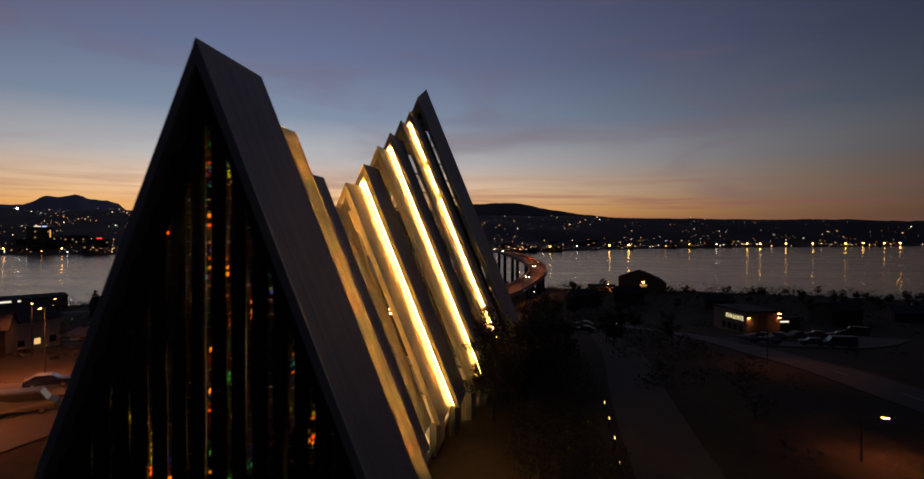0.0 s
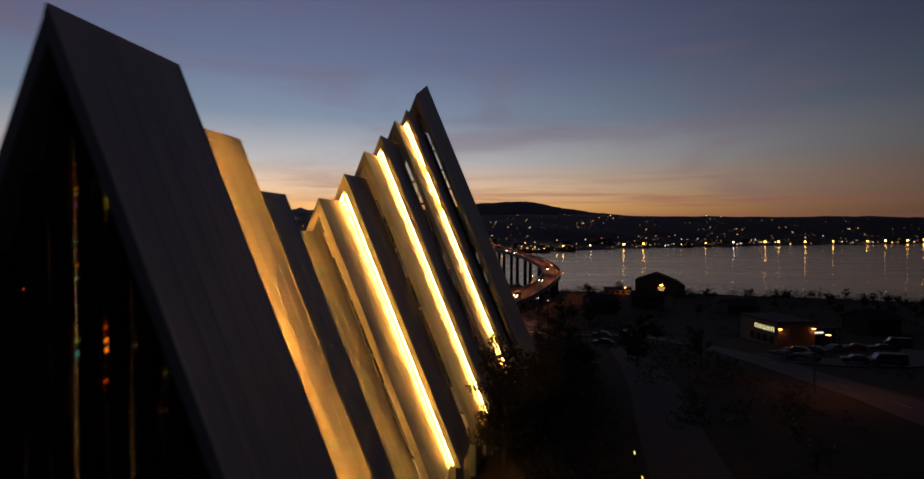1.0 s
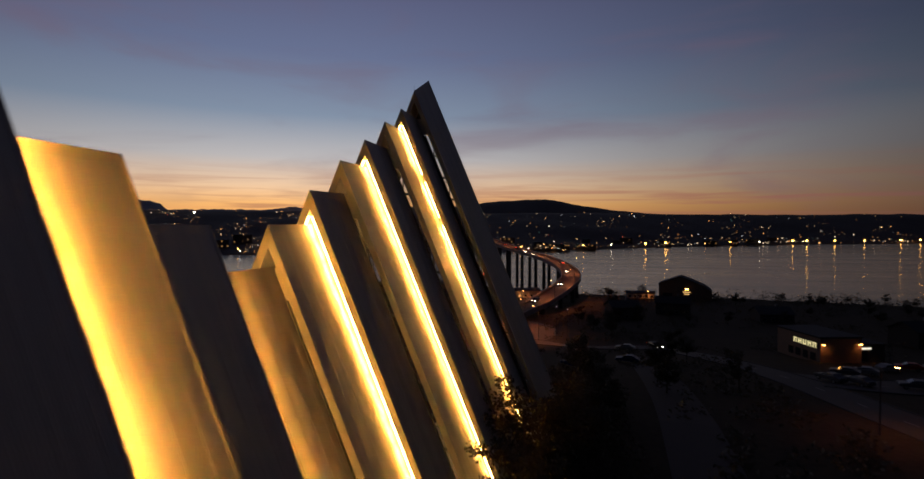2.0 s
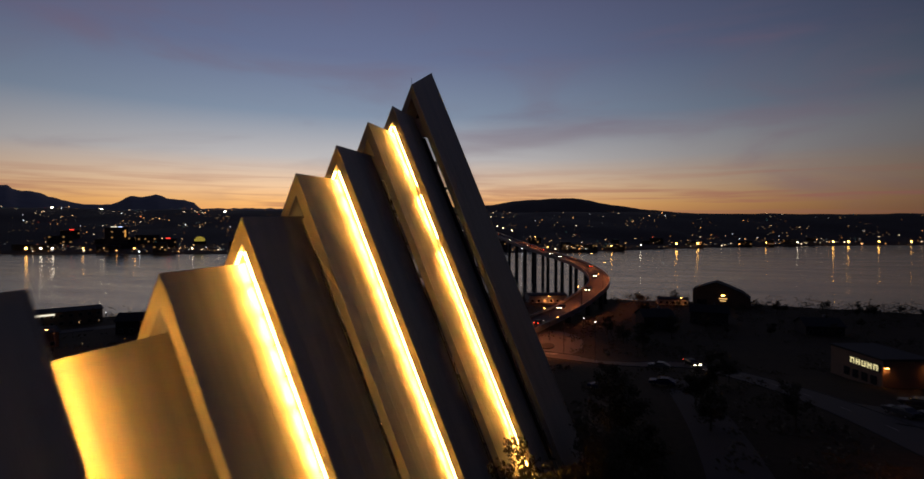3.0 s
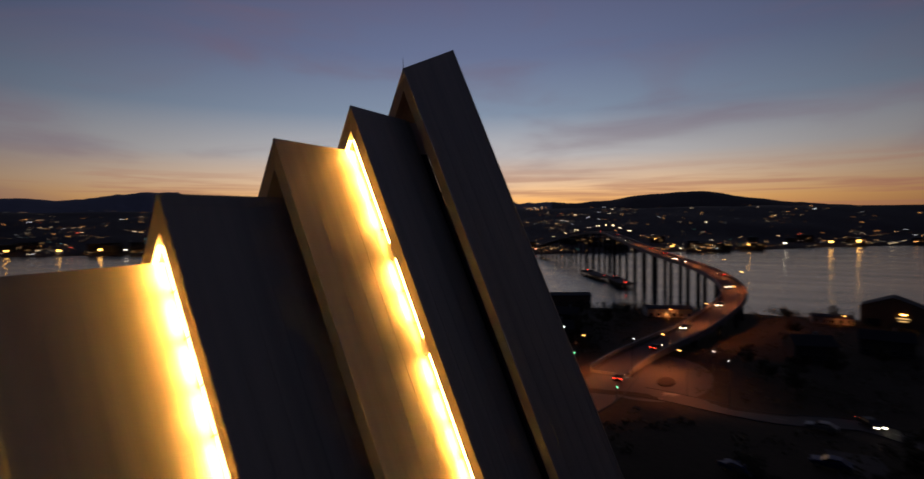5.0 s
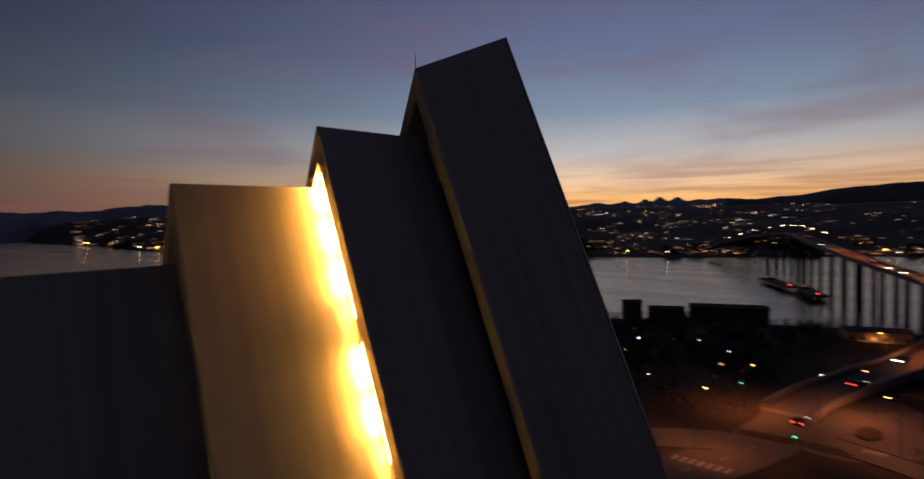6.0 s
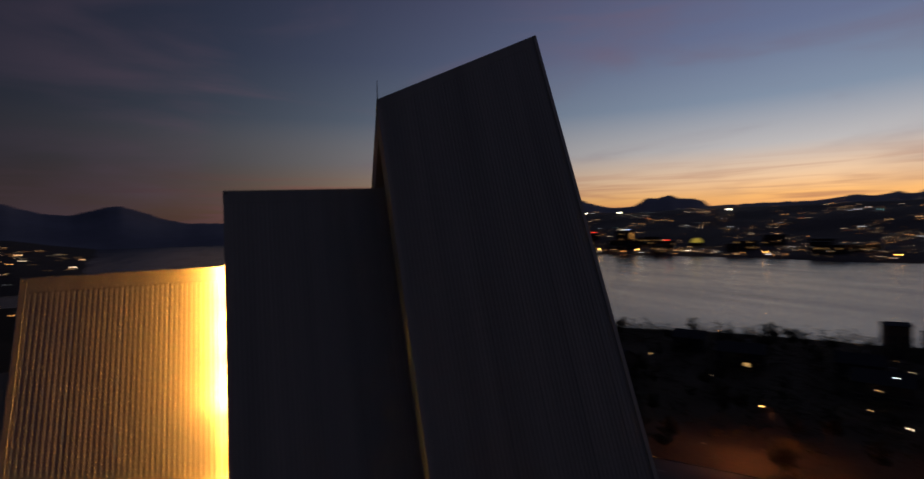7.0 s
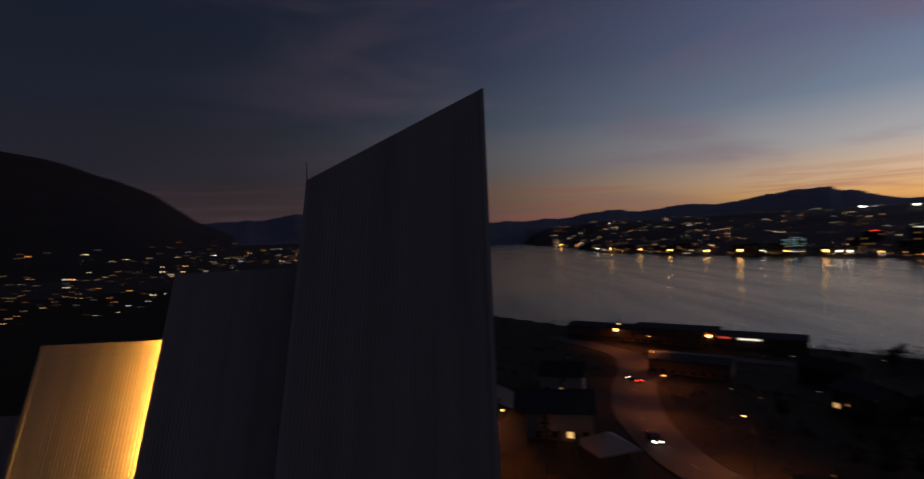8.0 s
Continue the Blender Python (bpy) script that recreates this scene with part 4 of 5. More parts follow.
# ---- houses, sheds and the shop ----
def house(name, x, y, turn, w, d, h, roof_h, wall, label, lit=(), z=None, category="house", overhang=0.4):
    """A gabled house along its own x: walls, two roof slopes, windows with frames, a chimney."""
    z = near_z(x, y) - 0.3 if z is None else z
    ob = thing(name, label, category, pose(x, y, z, 0, 0, turn))
    h += 0.3
    sh = Shape()
    vs = [(i * w / 2, j * d / 2, k) for i in (-1, 1) for j, k in ((-1, 0), (-1, h), (0, h + roof_h), (1, h), (1, 0))]
    sh.add(vs, [(0, 1, 2, 3, 4), (9, 8, 7, 6, 5), (0, 5, 6, 1), (4, 3, 8, 9), (0, 4, 9, 5), (1, 6, 7, 2), (2, 7, 8, 3)])
    body = part("wall", sh, wall, ob)
    for s in (-1, 1):
        sl = math.hypot(d / 2, roof_h)
        k = (d / 2 + overhang) / (d / 2)
        a, b = w / 2 + overhang, 0.14
        zr, ze = h + roof_h + 0.02, h + roof_h - roof_h * k + 0.02
        vs = [(-a, 0, zr), (a, 0, zr), (a, s * d / 2 * k, ze), (-a, s * d / 2 * k, ze)]
        part("roof", Shape().add(vs + [(p, q, r + b) for p, q, r in vs], [(0, 1, 2, 3), (7, 6, 5, 4), (0, 4, 5, 1), (1, 5, 6, 2), (2, 6, 7, 3), (3, 7, 4, 0)]), ROOF_DARK, ob)
    if category == "house":
        part("chimney", Shape().box(w * 0.15, 0.4, h + roof_h + 0.3, 0.6, 0.6, 1.3), PLINTH, ob)
    n = max(2, int(w / 2.6))
    k = 0
    for s in (-1, 1):
        for fl in range(max(1, int(h / 2.7))):
            for i in range(n):
                wx, wz = (i + 0.5) / n * w - w / 2, 1.5 + fl * 2.6
                win = part("window", Shape().box(wx, s * (d / 2 + 0.02), wz, 1.25, 0.08, 1.25), WHITE_LINE, ob)
                part("pane", Shape().box(wx, s * (d / 2 + 0.05), wz, 1.05, 0.06, 1.05), LIT_WINDOW if k in lit else DARK_GLASS, win, "lit window pane" if k in lit else "")
                k += 1
    return ob


house("house", -76.5, 79, 82, 13, 8, 5.0, 2.6, WALL_PALE, "pale timber house with one lit window", (9, 3))
house("house", -112, 86, 76, 10, 8, 4.6, 2.4, WALL_PALE, "pale house with a lit upstairs window", (1, 5))
house("house", -69, 68, 38, 9, 7, 4.5, 2.2, WALL_DARK, "low house with a warm lit doorway", (2,))
house("house", -88, 66, 38, 11, 8, 4.2, 2.2, WALL_PALE, "pale house beside the road", (4,))
for x, y, turn, w, d, h, lit in ((-34, 200, 20, 10, 8, 4.5, (1,)), (-56, 190, 25, 11, 8, 4.5, ()), (-70, 206, 30, 10, 7, 4.2, (3,)), (-92, 190, 35, 12, 8, 4.5, (2,)), (-100, 150, 10, 11, 8, 5, (0,)), (-40, 232, 0, 10, 8, 4.5, (2,)), (-116, 196, 30, 10, 8, 4.2, ()), (-128, 160, 30, 12, 8, 4.2, (9,)),
                                 (34, 208, 15, 10, 8, 4.2, ()), (54, 224, -10, 12, 8, 4.4, ()), (84, 212, 5, 11, 8, 3.0, ()), (134, 186, -5, 11, 8, 3.0, ()), (104, 170, 20, 11, 8, 4.4, ())):
    house("house", x, y, turn, w, d, h, 2.0, WALL_DARK, "dark timber house among trees" if not lit else "dark timber house with a lit window", lit)
DIM_RED = glowing("dim_red_sign", (1.0, 0.10, 0.05), 0.5)
# long sheds on the quay
quay_row = [(-205 + 0.508 * s - 0.862 * 6, 103 + 0.862 * s + 0.508 * 6, 59.5, w, 12, h) for s, w, h in ((13, 27, 5.0), (42, 30, 6.2), (71, 27, 5.2))]
for x, y, turn, w, d, h in (*quay_row, (-60, 289, 25, 30, 12, 7.2), (-90, 261, 40, 7, 7, 7.6), (-78, 268, 30, 14, 7, 5.2), (-140, 128, 60, 22, 12, 4.2), (-8, 272, 20, 18, 9, 3.6), (50, 282, 0, 13, 6, 2.6)):
    house("quay_shed", x, y, turn, w, d, h, 0.8, WALL_PALE if w in (18, 13) else WALL_BROWN, "low pale shed washed by an orange lamp" if w in (18, 13) else "long low dark quay shed", (2,) if w == 18 else (), category="shed")
# lit strip signs on one shed's wall
for k, (s, m, w, z) in enumerate(((67, STRIP_SIGN, 7.0, 4.2), (59, DIM_RED, 4.0, 4.3), (54, SODIUM, 0.6, 4.4), (20, SODIUM, 0.6, 4.2))):
    x, y = -205 + 0.508 * s + 0.862 * 0.25, 103 + 0.862 * s - 0.508 * 0.25
    sh = Shape().box(x, y, near_z(x, y) + z, 0.3, w, 0.6, -30.5)
    solid("strip_sign" if k < 2 else "wall_lamp", sh, m, ("lit white strip sign on a shed", "lit red strip sign on a shed", "orange wall lamp on a shed", "orange wall lamp on a shed")[k], "sign" if k < 2 else "lamp")

# boathouse by the water with a broken-pitch roof and a lamp in its gable
bx, by = 72.0, 289.0
boat = thing("boathouse", "large dark boathouse with a gable lamp", "boathouse", pose(bx, by, near_z(bx, by) - 0.3, 0, 0, -15))
outline = [(-11.0, 0), (12.6, 0), (12.6, 4.4), (9.4, 7.0), (4.0, 9.4), (-1.4, 11.4), (-11.0, 7.8)]
part("wall", Shape().prism(outline, -9, 2), WALL_BROWN, boat)
for (xa, za), (xb, zb) in ((outline[2], outline[3]), (outline[3], outline[4]), (outline[4], outline[5]), (outline[5], outline[6])):
    part("roof", Shape().prism([(xa, za + 0.03), (xb, zb + 0.03), (xb, zb + 0.3), (xa, za + 0.3)], -9.6, 2.4), ROOF_DARK, boat)
for k, (x, z, w) in enumerate(((1.6, 5.6, 1.3), (1.6, 4.2, 3.4), (1.6, 3.2, 2.4))):
    part("window", Shape().box(x, -9.06, z, w, 0.14, 0.45), (SHORE_LAMP, LIT_WINDOW, LIT_WINDOW)[k], boat, "lit gable lamp" if k == 0 else "lit window")
part("door", Shape().box(-7, -9.06, 1.7, 4.2, 0.14, 3.4), ROOF_DARK, boat)

# shop with a lit sign, two wall lamps and a car park
SHOP_TURN = 15
shop_m = pose(65.4, 135.0, near_z(68, 139) - 0.4, 0, 0, SHOP_TURN)
shop = thing("shop_building", "flat-roofed brown shop with lit sign and wall lamps", "shop", shop_m)
part("wall", Shape().box(4.5, 6.5, 2.9, 9.0, 13, 5.8), WALL_BROWN, shop)
part("roof", Shape().box(4.5, 6.5, 5.95, 9.5, 13.5, 0.35), ROOF_DARK, shop)
part("annexe", Shape().box(12.5, 6.0, 1.9, 7.0, 8, 3.8), WALL_DARK, shop)
part("annexe_roof", Shape().box(12.5, 6.0, 3.95, 7.4, 8.4, 0.25), ROOF_DARK, shop)
part("strip_light", Shape().box(11.2, 1.9, 3.1, 3.2, 0.14, 0.4), STRIP_SIGN, shop, "white strip light over the door")
part("door", Shape().box(11.0, 1.94, 1.6, 2.2, 0.1, 2.4), DARK_GLASS, shop)
for x in (0.5, 8.5):
    wl = part("wall_lamp", Shape().box(x, -0.25, 4.7, 0.5, 0.4, 0.3, 0, 0.7), STEEL, shop)
    part("lamp_glass", Shape().box(x, -0.3, 4.5, 0.45, 0.35, 0.1), SODIUM, wl, "glowing orange lamp glass")
    data = bpy.data.lights.new("wall_light", "SPOT")
    data.energy, data.color, data.spot_size, data.spot_blend, data.shadow_soft_size = 48, ORANGE, radians(150), 0.7, 0.1
    ob = new("wall_light", data)
    ob.parent, ob.location = wl, (x, -0.4, 4.42)
sign = part("sign_board", Shape().box(-0.1, 4.2, 4.2, 0.16, 7.2, 1.4), ROOF_DARK, shop)
for k in range(5):
    y = 7.0 - k * 1.4
    sh = Shape().box(-0.24, y - 0.38, 4.2, 0.08, 0.24, 1.1).box(-0.24, y + 0.32, 4.2, 0.08, 0.24, 1.1)
    sh.box(-0.24, y, 4.2 + (0.42, 0.0, -0.42, 0.1, 0.42)[k], 0.08, 0.5, 0.24)
    part("sign_letter", sh, SIGN_GLOW, sign, "glowing cream sign bar")
for k in range(4):
    part("window", Shape().box(-0.05, 2.0 + k * 2.2, 1.7, 0.1, 1.4, 1.6), DARK_GLASS, shop)

# sodium lamps that wash two sheds by the water
for x, y, turn, watts in ((-6.0, 264.6, 90, 1600), (53.0, 276.6, 90, 700)):
    wl = thing("wall_lamp", "orange wall lamp on a pole by a shed", "lamp", pose(x, y, near_z(x, y), 0, 0, turn))
    part("pole", Shape().rod((0, 0, 0), (0, 0, 3.6), 0.06, n=6), STEEL, wl)
    part("lamp_glass", Shape().box(0.2, 0, 3.6, 0.4, 0.3, 0.14), SODIUM, wl, "glowing orange lamp glass")
    data = bpy.data.lights.new("wall_light", "SPOT")
    data.energy, data.color, data.spot_size, data.spot_blend, data.shadow_soft_size = watts, ORANGE, radians(160), 0.7, 0.15
    ob = new("wall_light", data)
    ob.parent, ob.location = wl, (0.2, 0, 3.5)

# white pavilion tent by the road
tent = thing("pavilion_tent", "dull white canvas pavilion tent with pointed roof", "tent", pose(-65.5, 85.5, near_z(-65.5, 85.5), 0, 0, 20))
part("roof", Shape().add([(-3.6, -3.6, 2.3), (3.6, -3.6, 2.3), (3.6, 3.6, 2.3), (-3.6, 3.6, 2.3), (0, 0, 4.3), (-3.6, -3.6, 2.05), (3.6, -3.6, 2.05), (3.6, 3.6, 2.05), (-3.6, 3.6, 2.05)], [(0, 1, 4), (1, 2, 4), (2, 3, 4), (3, 0, 4), (0, 5, 6, 1), (1, 6, 7, 2), (2, 7, 8, 3), (3, 8, 5, 0)]), CANVAS, tent)
for i in (-1, 1):
    for j in (-1, 1):
        part("pole", Shape().rod((3.45 * i, 3.45 * j, 0), (3.45 * i, 3.45 * j, 2.2), 0.05, n=6), STEEL, tent)


# ---- trees and bushes ----
def leaf_cloud(rng, sh, centre, radius, count, size):
    for _ in range(count):
        u = Vector((rng.gauss(0, 1), rng.gauss(0, 1), rng.gauss(0, 1))).normalized()
        p = Vector(centre) + Vector((u.x * radius[0], u.y * radius[1], u.z * radius[2])) * rng.random() ** 0.4
        a = Vector((rng.uniform(-1, 1), rng.uniform(-1, 1), rng.uniform(-0.6, 0.6))).normalized() * size * rng.uniform(0.6, 1.4)
        b = a.orthogonal().normalized() * size * rng.uniform(0.3, 0.6)
        sh.add([p - a, p - b * 0.9, p + a, p + b], [(0, 1, 2, 3)])


def raw(sh, name, mat):
    me = bpy.data.meshes.new(name)
    me.from_pydata(sh.v, [], sh.f)
    me.materials.append(mat)
    return me


def broadleaf(seed, height, label):
    rng = random.Random(seed)
    ob = thing("tree", label, "tree", pose(0, 0, 0), "trees")
    trunk, crown = Shape(), Shape()
    top = Vector((rng.uniform(-0.3, 0.3), rng.uniform(-0.3, 0.3), height * 0.72))
    trunk.rod((0, 0, -0.3), top * 0.45, 0.16, 0.11, 8).rod(top * 0.45, top, 0.11, 0.04, 7)
    for k in range(14):
        base = top * rng.uniform(0.3, 0.95)
        a = rng.uniform(0, 2 * math.pi)
        reach = height * rng.uniform(0.18, 0.32)
        tip = base + Vector((math.cos(a) * reach, math.sin(a) * reach, reach * rng.uniform(0.4, 1.0)))
        trunk.rod(base, tip, 0.05, 0.012, 5)
        for m in range(4):
            c = base.lerp(tip, 0.45 + 0.18 * m) + Vector((rng.uniform(-0.3, 0.3), rng.uniform(-0.3, 0.3), rng.uniform(-0.2, 0.3)))
            leaf_cloud(rng, crown, c, (0.68, 0.68, 0.5), 62, 0.14)
    leaf_cloud(rng, crown, top + Vector((0, 0, 0.4)), (0.8, 0.8, 0.9), 160, 0.13)
    part("trunk", trunk, BARK, ob)
    part("crown", raw(crown, "crown", LEAF), None, ob)
    return ob


def conifer(seed, height):
    rng = random.Random(seed)
    ob = thing("fir_tree", "dark pointed fir tree", "tree", pose(0, 0, 0), "trees")
    part("trunk", Shape().rod((0, 0, -0.3), (0, 0, height * 0.96), 0.17, 0.02, 8), BARK, ob)
    crown = Shape()
    for k in range(150):
        t = rng.random() ** 0.8
        z = height * (0.12 + 0.86 * t)
        reach = (1 - t) * height * 0.26 + 0.15
        a = rng.uniform(0, 2 * math.pi)
        d = Vector((math.cos(a), math.sin(a), -0.25))
        side = Vector((-d.y, d.x, 0))
        for j in range(7):
            p = Vector((0, 0, z)) + d * reach * (j + 1) / 7
            w = 0.30 * (1 - j / 9)
            crown.add([p - side * w - d * 0.16, p + d * 0.22, p + side * w - d * 0.16, p + Vector((0, 0, -0.08)) - d * 0.1], [(0, 3, 1), (3, 2, 1)])
    part("crown", raw(crown, "crown", NEEDLE), None, ob)
    return ob


tree_a, tree_b, fir = broadleaf(3, 8.0, "leafy birch tree beside the church wall"), broadleaf(8, 6.5, "small leafy tree in dark foliage"), conifer(4, 9.5)
tree_spots = [(10.9, 54.2, 1.32), (14.4, 59.4, 1.4), (10.5, 47.6, 1.15), (11.6, 51.4, 1.1), (12.2, 50.5, 0.75), (13.8, 57.0, 1.2), (15.2, 62.5, 1.1), (12.9, 52.2, 0.7), (16.6, 66, 1.0), (17.5, 74, 1.0), (15.5, 80, 1.1), (18, 88, 1.0), (16.5, 97, 0.95), (28.0, 104, 1.0), (32, 116, 1.05), (27.5, 92, 0.9), (26, 160, 1.0), (22, 172, 1.0), (36, 184, 1.0), (28, 178, 1.1), (18, 186, 0.9), (38, 128, 0.9), (38, 96, 0.8), (80, 120, 0.6)]
rng = random.Random(11)
for _ in range(70):
    x = rng.uniform(-170, 150)
    y = shore_y(x) - rng.uniform(12, 110)
    if abs(x - 3) > 24 and y > 150 and not (x < -110 and y < 175):
        tree_spots.append((x, y, rng.uniform(0.55, 0.95)))
for _ in range(46):
    x = rng.uniform(92, 235)
    tree_spots.append((x, shore_y(x) - rng.uniform(5, 75), rng.uniform(0.45, 0.8)))
for _ in range(26):
    x, y = rng.uniform(-115, -30), rng.uniform(118, 170)
    if y > 118 + max(0, (x + 50) * 0.7):
        tree_spots.append((x, y, rng.uniform(0.5, 0.9)))
for _ in range(60):
    x, y = rng.uniform(-118, -16), rng.uniform(176, 284)
    if y < shore_y(x) - 8 and abs(x + 6) > 14:
        tree_spots.append((x, y, rng.uniform(0.55, 0.9)))
for k, (x, y, s) in enumerate(tree_spots):
    src = tree_b if k % 2 else tree_a
    m = pose(x, y, near_z(x, y), 0, 0, 67 * k)
    ob = src if k < 2 else copy_thing(src, m)
    if k < 2:
        ob.matrix_basis = m
    ob.scale = (s, s, s * rng.uniform(0.9, 1.1))
for k, (x, y, s) in enumerate(((-55, 75, 1.05), (-60, 80, 0.62), (-64, 78, 0.5), (79, 137, 0.5), (-98, 84, 0.8), (48, 250, 0.8))):
    m = pose(x, y, near_z(x, y), 0, 0, 40 * k)
    ob = fir if k == 0 else copy_thing(fir, m)
    ob.matrix_basis = m @ Matrix.Diagonal((s, s, s, 1))
# hedge and scrub along the shore and the car parks
rng = random.Random(5)
scrub = Shape()
for _ in range(520):
    x = rng.uniform(-240, 210)
    y = shore_y(x) - abs(rng.gauss(8, 14)) - 4
    if abs(x - 14) < 9 or -75 < x < -30 and rng.random() < 0.5:
        continue
    h = rng.uniform(0.9, 2.8) * (1.5 if x < -80 or x > 95 else 1.0)
    leaf_cloud(rng, scrub, (x, y, near_z(x, y) + h * 0.6), (rng.uniform(1.2, 3.0), rng.uniform(1.2, 2.5), h), 26, 0.42)
for _ in range(420):
    x, y = rng.uniform(-150, -16), rng.uniform(150, 290)
    if y > shore_y(x) - 3 or x > -22 and y < 180 or x < -100 and y < 175:
        continue
    h = rng.uniform(0.8, 2.2)
    h *= 1.5
    leaf_cloud(rng, scrub, (x, y, near_z(x, y) + h * 0.5), (rng.uniform(1.5, 3.4), rng.uniform(1.5, 3.0), h), 34, 0.42)
# a thick hedge of bushes along the church wall
for _ in range(150):
    y = rng.uniform(24, 84)
    x = max(half_width(30, BASE_Z) + 1.0, 13.0) + rng.random() ** 1.5 * 7.0
    h = rng.uniform(0.7, 1.9) * (1.3 if y > 48 else 1.0)
    leaf_cloud(rng, scrub, (x, y, near_z(x, y) + h * 0.5), (1.3, 1.3, h), 70, 0.2)
# rough ground cover between the roads
road_spots = [p for name, pts, half, lift in ROADS for p in spline(pts, 4.0)] + [p for p in deck_line[:14]]


def off_road(x, y, gap):
    return all((p.x - x) ** 2 + (p.y - y) ** 2 > gap * gap for p in road_spots)


for _ in range(3600):
    x, y = rng.uniform(-200, 170), rng.uniform(20, 292)
    if y > shore_y(x) - 3 or abs(x) < 17 and y < 82 or not off_road(x, y, 8.0) or 52 < x < 100 and 100 < y < 150:
        continue
    if noise.noise((x * 0.045, y * 0.045, 7)) < -0.12:
        continue
    h = rng.uniform(0.35, 1.1) * (1.6 if y > 165 else 1.0)
    leaf_cloud(rng, scrub, (x, y, near_z(x, y) + h * 0.4), (rng.uniform(1.0, 2.6), rng.uniform(1.0, 2.4), h), 16, 0.36)
for _ in range(220):
    x, y = rng.uniform(15, 44), rng.uniform(60, 200)
    if min(abs(x - 22), 99) < 3.4 or (134 < y < 154) or (x < 24 and y > 134) or y > 205 - x:
        continue
    h = rng.uniform(0.5, 1.5)
    leaf_cloud(rng, scrub, (x, y, near_z(x, y) + h * 0.5), (1.4, 1.4, h), 26, 0.3)
tagged(new("scrub", raw(scrub, "scrub", LEAF)), "dark scrub and hedges along the shore", "bushes", "", "stuff")


# ---- the far town ----
def island_spot(rng, d0, d1, az0=-46, az1=82, bias=1.6):
    az = rng.uniform(az0, az1)
    r = island_shore(az) + d0 + (d1 - d0) * rng.random() ** bias
    x, y = CENTRE[0] - r * math.sin(radians(az)), CENTRE[1] + r * math.cos(radians(az))
    return x, y, land_z(x, y), r, az


rng = random.Random(21)
lights = Shape()


def bulb(p, s):
    x, y, z = p
    lights.add([(x - s, y, z), (x + s, y, z), (x, y - s, z), (x, y + s, z), (x, y, z - s), (x, y, z + s)], [(0, 2, 5), (2, 1, 5), (1, 3, 5), (3, 0, 5), (2, 0, 4), (1, 2, 4), (3, 1, 4), (0, 3, 4)])


for _ in range(8600):
    high = rng.random() < 0.55
    x, y, z, r, az = island_spot(rng, 8, 800, 8 if high else -46, 82, 1.5 if high else 2.3)
    if noise.noise((x * 0.012, y * 0.012, 3)) < -0.02 + 0.25 * rng.random() or az > 50 and rng.random() < 0.4:
        continue
    bulb((x, y, z + rng.uniform(3, 9)), r * 0.00056 * rng.uniform(0.6, 1.6))
town_shape, lights = lights, Shape()
for _ in range(420):
    x, y, z, r, az = island_spot(rng, 2, 22)
    if noise.noise((az * 0.5, 2.0, 1)) < -0.1:
        continue
    bulb((x, y, z + rng.uniform(2, 6)), r * 0.0008 * rng.uniform(0.6, 1.5))
tagged(new("waterfront_lights", raw(lights, "waterfront_lights", SHORE_ROW)), "rows of warm lamps along the far waterfront", "lights", "", "stuff")
lights = town_shape
# mainland suburb to the south
town_shape, lights = lights, Shape()
for _ in range(560):
    az, r = rng.uniform(101, 150), 230 + 1150 * rng.random() ** 1.25
    x, y = CENTRE[0] - r * math.sin(radians(az)), CENTRE[1] + r * math.cos(radians(az))
    z = land_z(x, y)
    if z > SEA_Z + 1 and z < 40:
        bulb((x, y, z + rng.uniform(2, 7)), r * 0.0009 * rng.uniform(0.6, 1.5))
# porch and yard lamps among the near shore houses
for _ in range(54):
    x, y = rng.uniform(-190, -20), rng.uniform(84, 270)
    if y < shore_y(x) - 6 and y > 100 - 0.35 * (x + 60):
        bulb((x, y, near_z(x, y) + rng.uniform(2, 4.5)), rng.uniform(0.1, 0.17))
tagged(new("suburb_lights", raw(lights, "suburb_lights", SHORE_ROW)), "scattered warm lamps of houses on the near shore", "lights", "", "stuff")
lights = town_shape
for _ in range(60):
    az, r = rng.uniform(86, 100), rng.uniform(3300, 3600)
    bulb((-r * math.sin(radians(az)), 60 + r * math.cos(radians(az)), -5), 1.5)
tagged(new("town_lights", raw(lights, "town_lights", TOWN)), "hundreds of tiny warm lamps of a town across the water", "lights", "", "stuff")
# strong quay lamps that draw streaks on the water: bearing, size
QUAY_AMBER = [(-44, 1), (-34, 1.1), (-33, 0.9), (-31.6, 1.1), (-30.4, 1), (-28, 0.8), (-25.9, 1.2), (-23.8, 1.5), (-22.7, 1.5), (-17.5, 0.7), (-11.5, 2.0), (-9.5, 2.0), (-3, 0.8), (4, 0.8), (26, 0.8), (36, 0.8), (48, 0.8), (52, 0.8), (56, 2.3), (59, 0.9), (63, 2.4), (66, 1.4), (69.5, 1.3), (72.5, 1), (75.5, 0.9), (79, 0.9), (81, 0.8)]
QUAY_WHITE = [(-36, 0.8), (-20, 0.8), (-6, 0.8), (22, 0.7), (43, 0.7), (54.2, 1.3), (55, 1.4), (61, 0.7), (77, 0.7)]
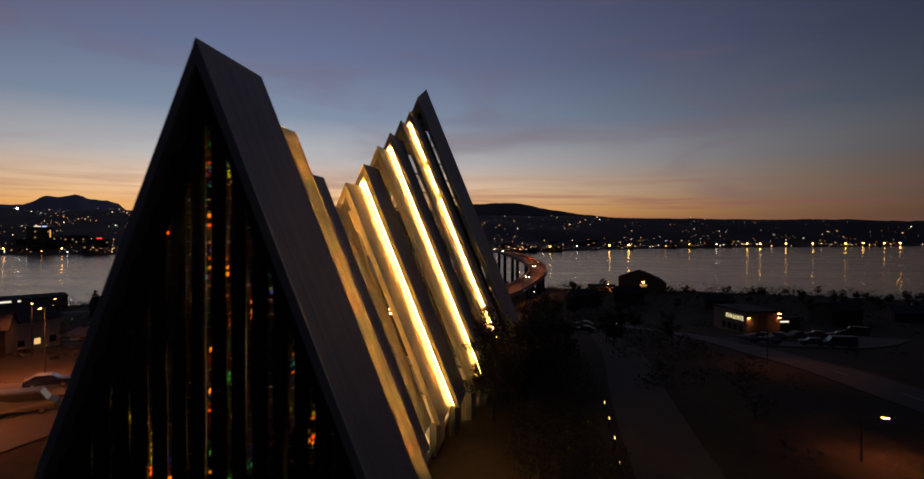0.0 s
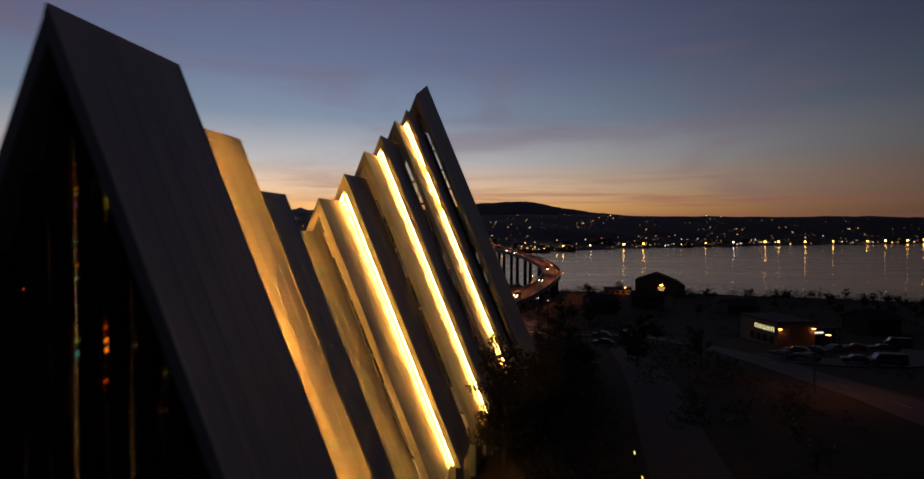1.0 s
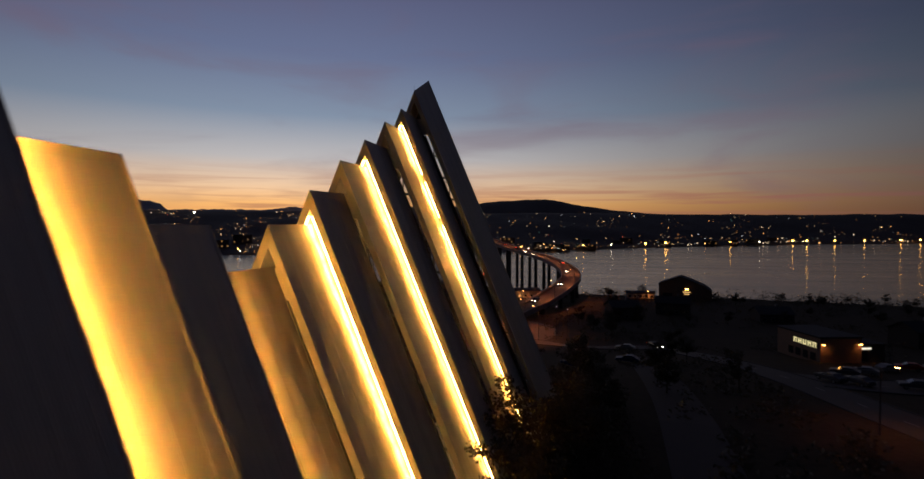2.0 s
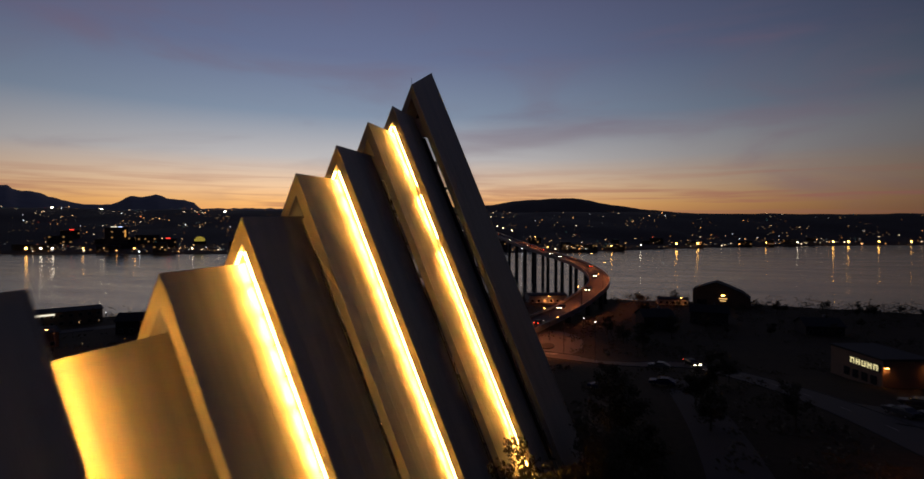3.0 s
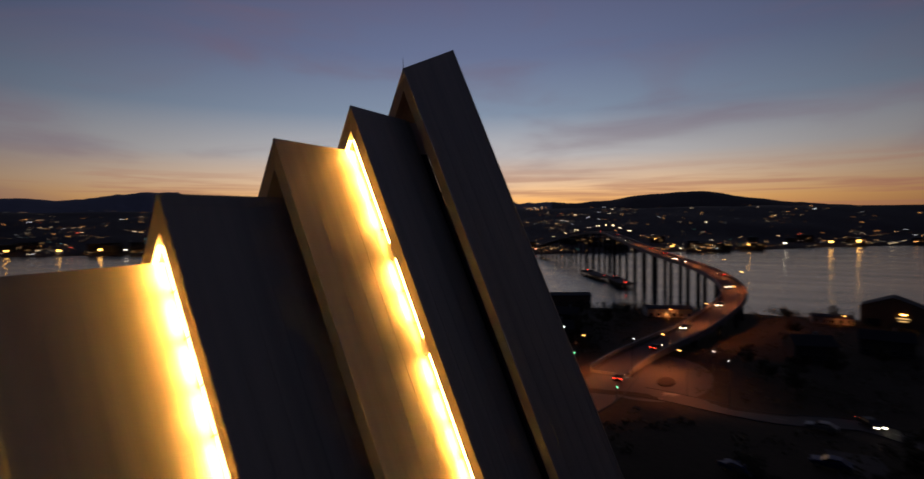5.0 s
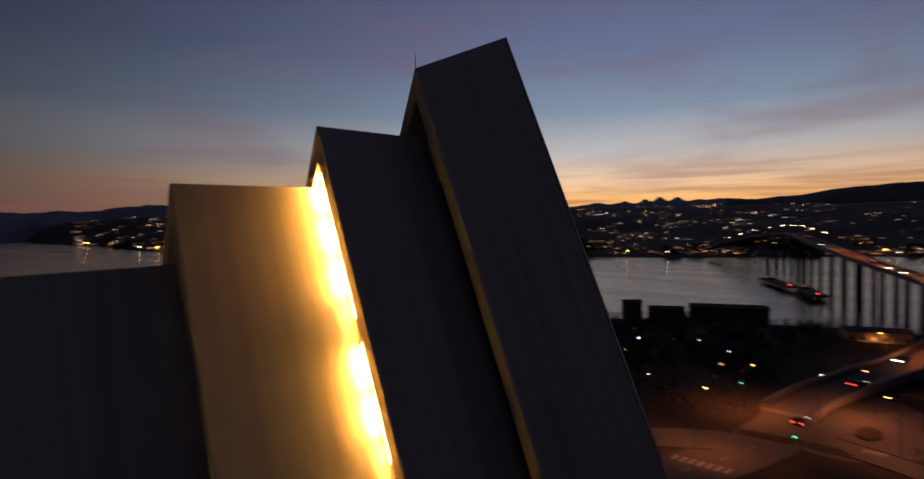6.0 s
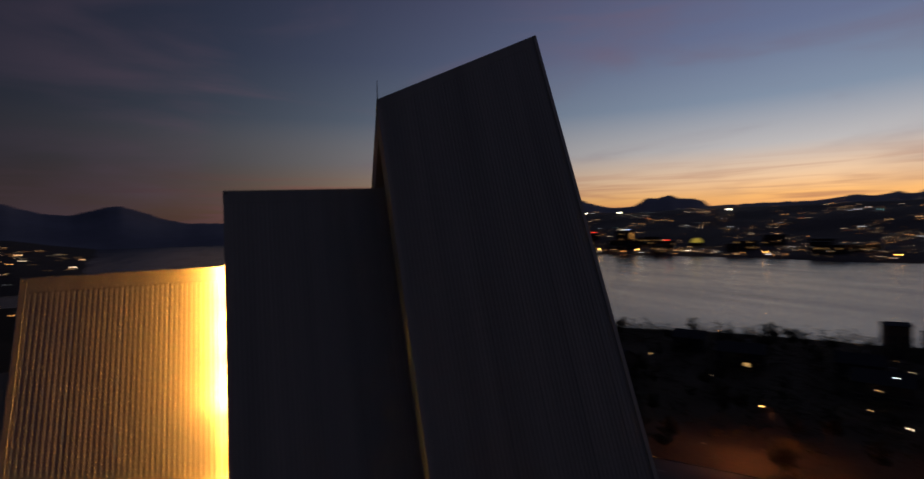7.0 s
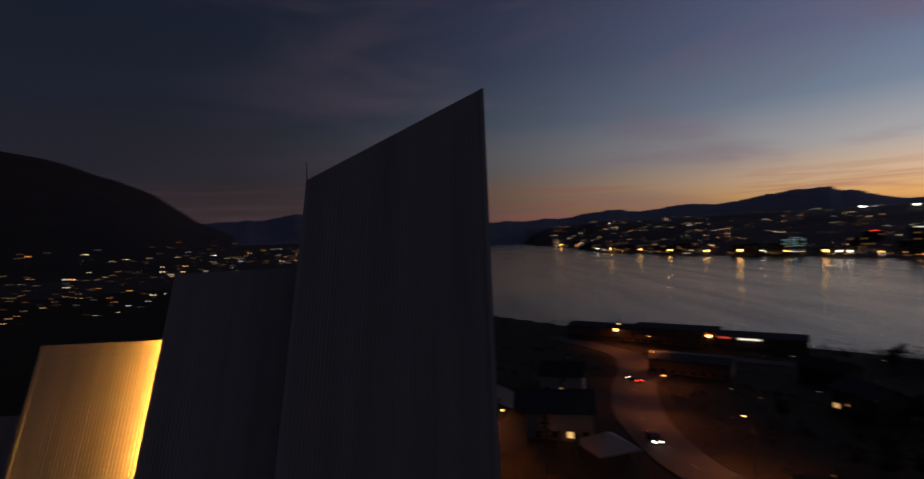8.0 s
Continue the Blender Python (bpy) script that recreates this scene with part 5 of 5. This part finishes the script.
for az, size in QUAY_AMBER + QUAY_WHITE:
    r = island_shore(az) + 4
    x, y = CENTRE[0] - r * math.sin(radians(az)), CENTRE[1] + r * math.cos(radians(az))
    s = r * 0.0011 * size ** 0.6
    white = (az, size) in QUAY_WHITE
    lamp = thing("quay_lamp", "bright %s quay lamp mirrored in the water" % ("white" if white else "amber"), "lamp", pose(x, y, land_z(x, y)), "quay lamps")
    part("pole", Shape().rod((0, 0, -1), (0, 0, 7), 0.15, n=6), STEEL, lamp)
    part("lamp_glass", Shape().rod((0, 0, 7), (0, 0, 7 + 1.4 * s), s * 0.7, s * 0.8, 8), SHORE_WHITE if white else SHORE_LAMP, lamp, "glowing lamp")


def town_block(x, y, turn, w, d, h, z, rows, cols, lit, label, glow):
    ob = thing("town_building", label, "building", pose(x, y, z, 0, 0, turn), "town buildings")
    part("wall", Shape().box(0, 0, h / 2 - 2, w, d, h + 4), WALL_DARK, ob)
    part("roof", Shape().box(0, 0, h + 0.25, w + 0.4, d + 0.4, 0.5), ROOF_DARK, ob)
    for i in range(cols):
        for j in range(rows):
            if (i * i * 7 + j * j * 3 + i * j + int(x)) % 10 < lit:
                part("window", Shape().box((i + 0.5) / cols * w - w / 2, -d / 2 - 0.05, (j + 0.6) / rows * h, w / cols * 0.55, 0.2, h / rows * 0.5), glow, ob)
    return ob


WARM_FAR = glowing("far_warm_window", (1.0, 0.55, 0.2), 0.28, False)
rng = random.Random(33)
for k in range(64):
    x, y, z, r, az = island_spot(rng, 16, 150, -40, 80, 1.3)
    w, h = rng.uniform(14, 34), rng.uniform(5, 10) * (1.3 if az > 30 else 1)
    town_block(x, y, az + rng.uniform(-15, 15), w, 12, h, z, max(2, int(h / 3.2)), max(3, int(w / 4)), rng.choice((0, 0, 1, 1)), "dark waterfront building with a few lit windows", WARM_FAR)
# a tower with pale blue-green windows, and a hotel with a lit roof sign
az, r = 58.5, island_shore(58.5) + 70
x, y = -r * math.sin(radians(az)), 60 + r * math.cos(radians(az))
town_block(x, y, az, 30, 16, 22, land_z(x, y), 7, 11, 4, "office tower with pale cyan lit windows", CYAN_WINDOW)
az, r = 49.3, island_shore(49.3) + 110
x, y = -r * math.sin(radians(az)), 60 + r * math.cos(radians(az))
hotel = town_block(x, y, az, 30, 14, 26, land_z(x, y), 6, 8, 1, "tall hotel with a lit white and blue roof sign", WARM_FAR)
part("roof_sign", Shape().box(-3, -7.3, 27.5, 8, 0.6, 1.3), STRIP_SIGN, hotel, "white sign bar")
part("roof_sign", Shape().box(5.0, -7.3, 27.5, 5, 0.6, 1.3), BLUE_SIGN, hotel, "blue sign bar")
part("roof_sign", Shape().box(11.5, -7.3, 17, 1.6, 0.6, 11), SHORE_SIGN, hotel, "upright amber sign bar")


def island_place(az, back):
    r = island_shore(az) + back
    x, y = CENTRE[0] - r * math.sin(radians(az)), CENTRE[1] + r * math.cos(radians(az))
    return x, y, land_z(x, y), r


# two blocks with small red roof signs
for az, back in ((45.2, 70), (52.7, 190)):
    x, y, z, r = island_place(az, back)
    block = town_block(x, y, az, 26, 12, 13, z, 4, 7, 1, "dark town block with a red roof sign", WARM_FAR)
    part("roof_sign", Shape().box(2, -6.3, 14.3, 6, 0.5, 1.2), RED_SIGN, block, "lit red sign bar")

# an arched hall with a glowing glazed front
x, y, z, r = island_place(42.2, 110)
hall = thing("arched_hall", "arched hall with a glowing yellow glazed front", "building", pose(x, y, z + 4, 0, 0, 42))
arch = [(9.0 * math.cos(math.pi * k / 16), 9.0 * math.sin(math.pi * k / 16)) for k in range(17)]
part("shell", Shape().prism([(9.0, -8), *arch, (-9.0, -8)], 0, 14), WALL_DARK, hall)
for k in range(7):
    x0, x1 = -7.6 + k * 2.2, -5.9 + k * 2.2
    tops = [math.sqrt(max(0.3, 70 - q * q)) - 0.3 for q in (x0, x1)]
    part("window", Shape().prism([(x0, 0.4), (x1, 0.4), (x1, max(0.8, tops[1])), (x0, max(0.8, tops[0]))], -0.25, -0.05), HALL_GLOW, hall, "tall lit pane")

# floodlight masts on the hilltop
for az, el in ((53.6, 1.65), (50.0, 1.6), (39.5, 1.55)):
    x, y, z, r = island_place(az, 720)
    top = 24 + r * math.tan(radians(el)) - z
    mast = thing("floodlight_mast", "tall floodlight mast on the wooded hilltop", "lamp", pose(x, y, z, 0, 0, az), "floodlight masts")
    part("pole", Shape().rod((0, 0, -1), (0, 0, top), 0.4, 0.25, 6), STEEL, mast)
    part("lamp_glass", Shape().box(0, -0.6, top, 4.4, 1.0, 2.4), SHORE_WHITE, mast, "row of white floodlights")
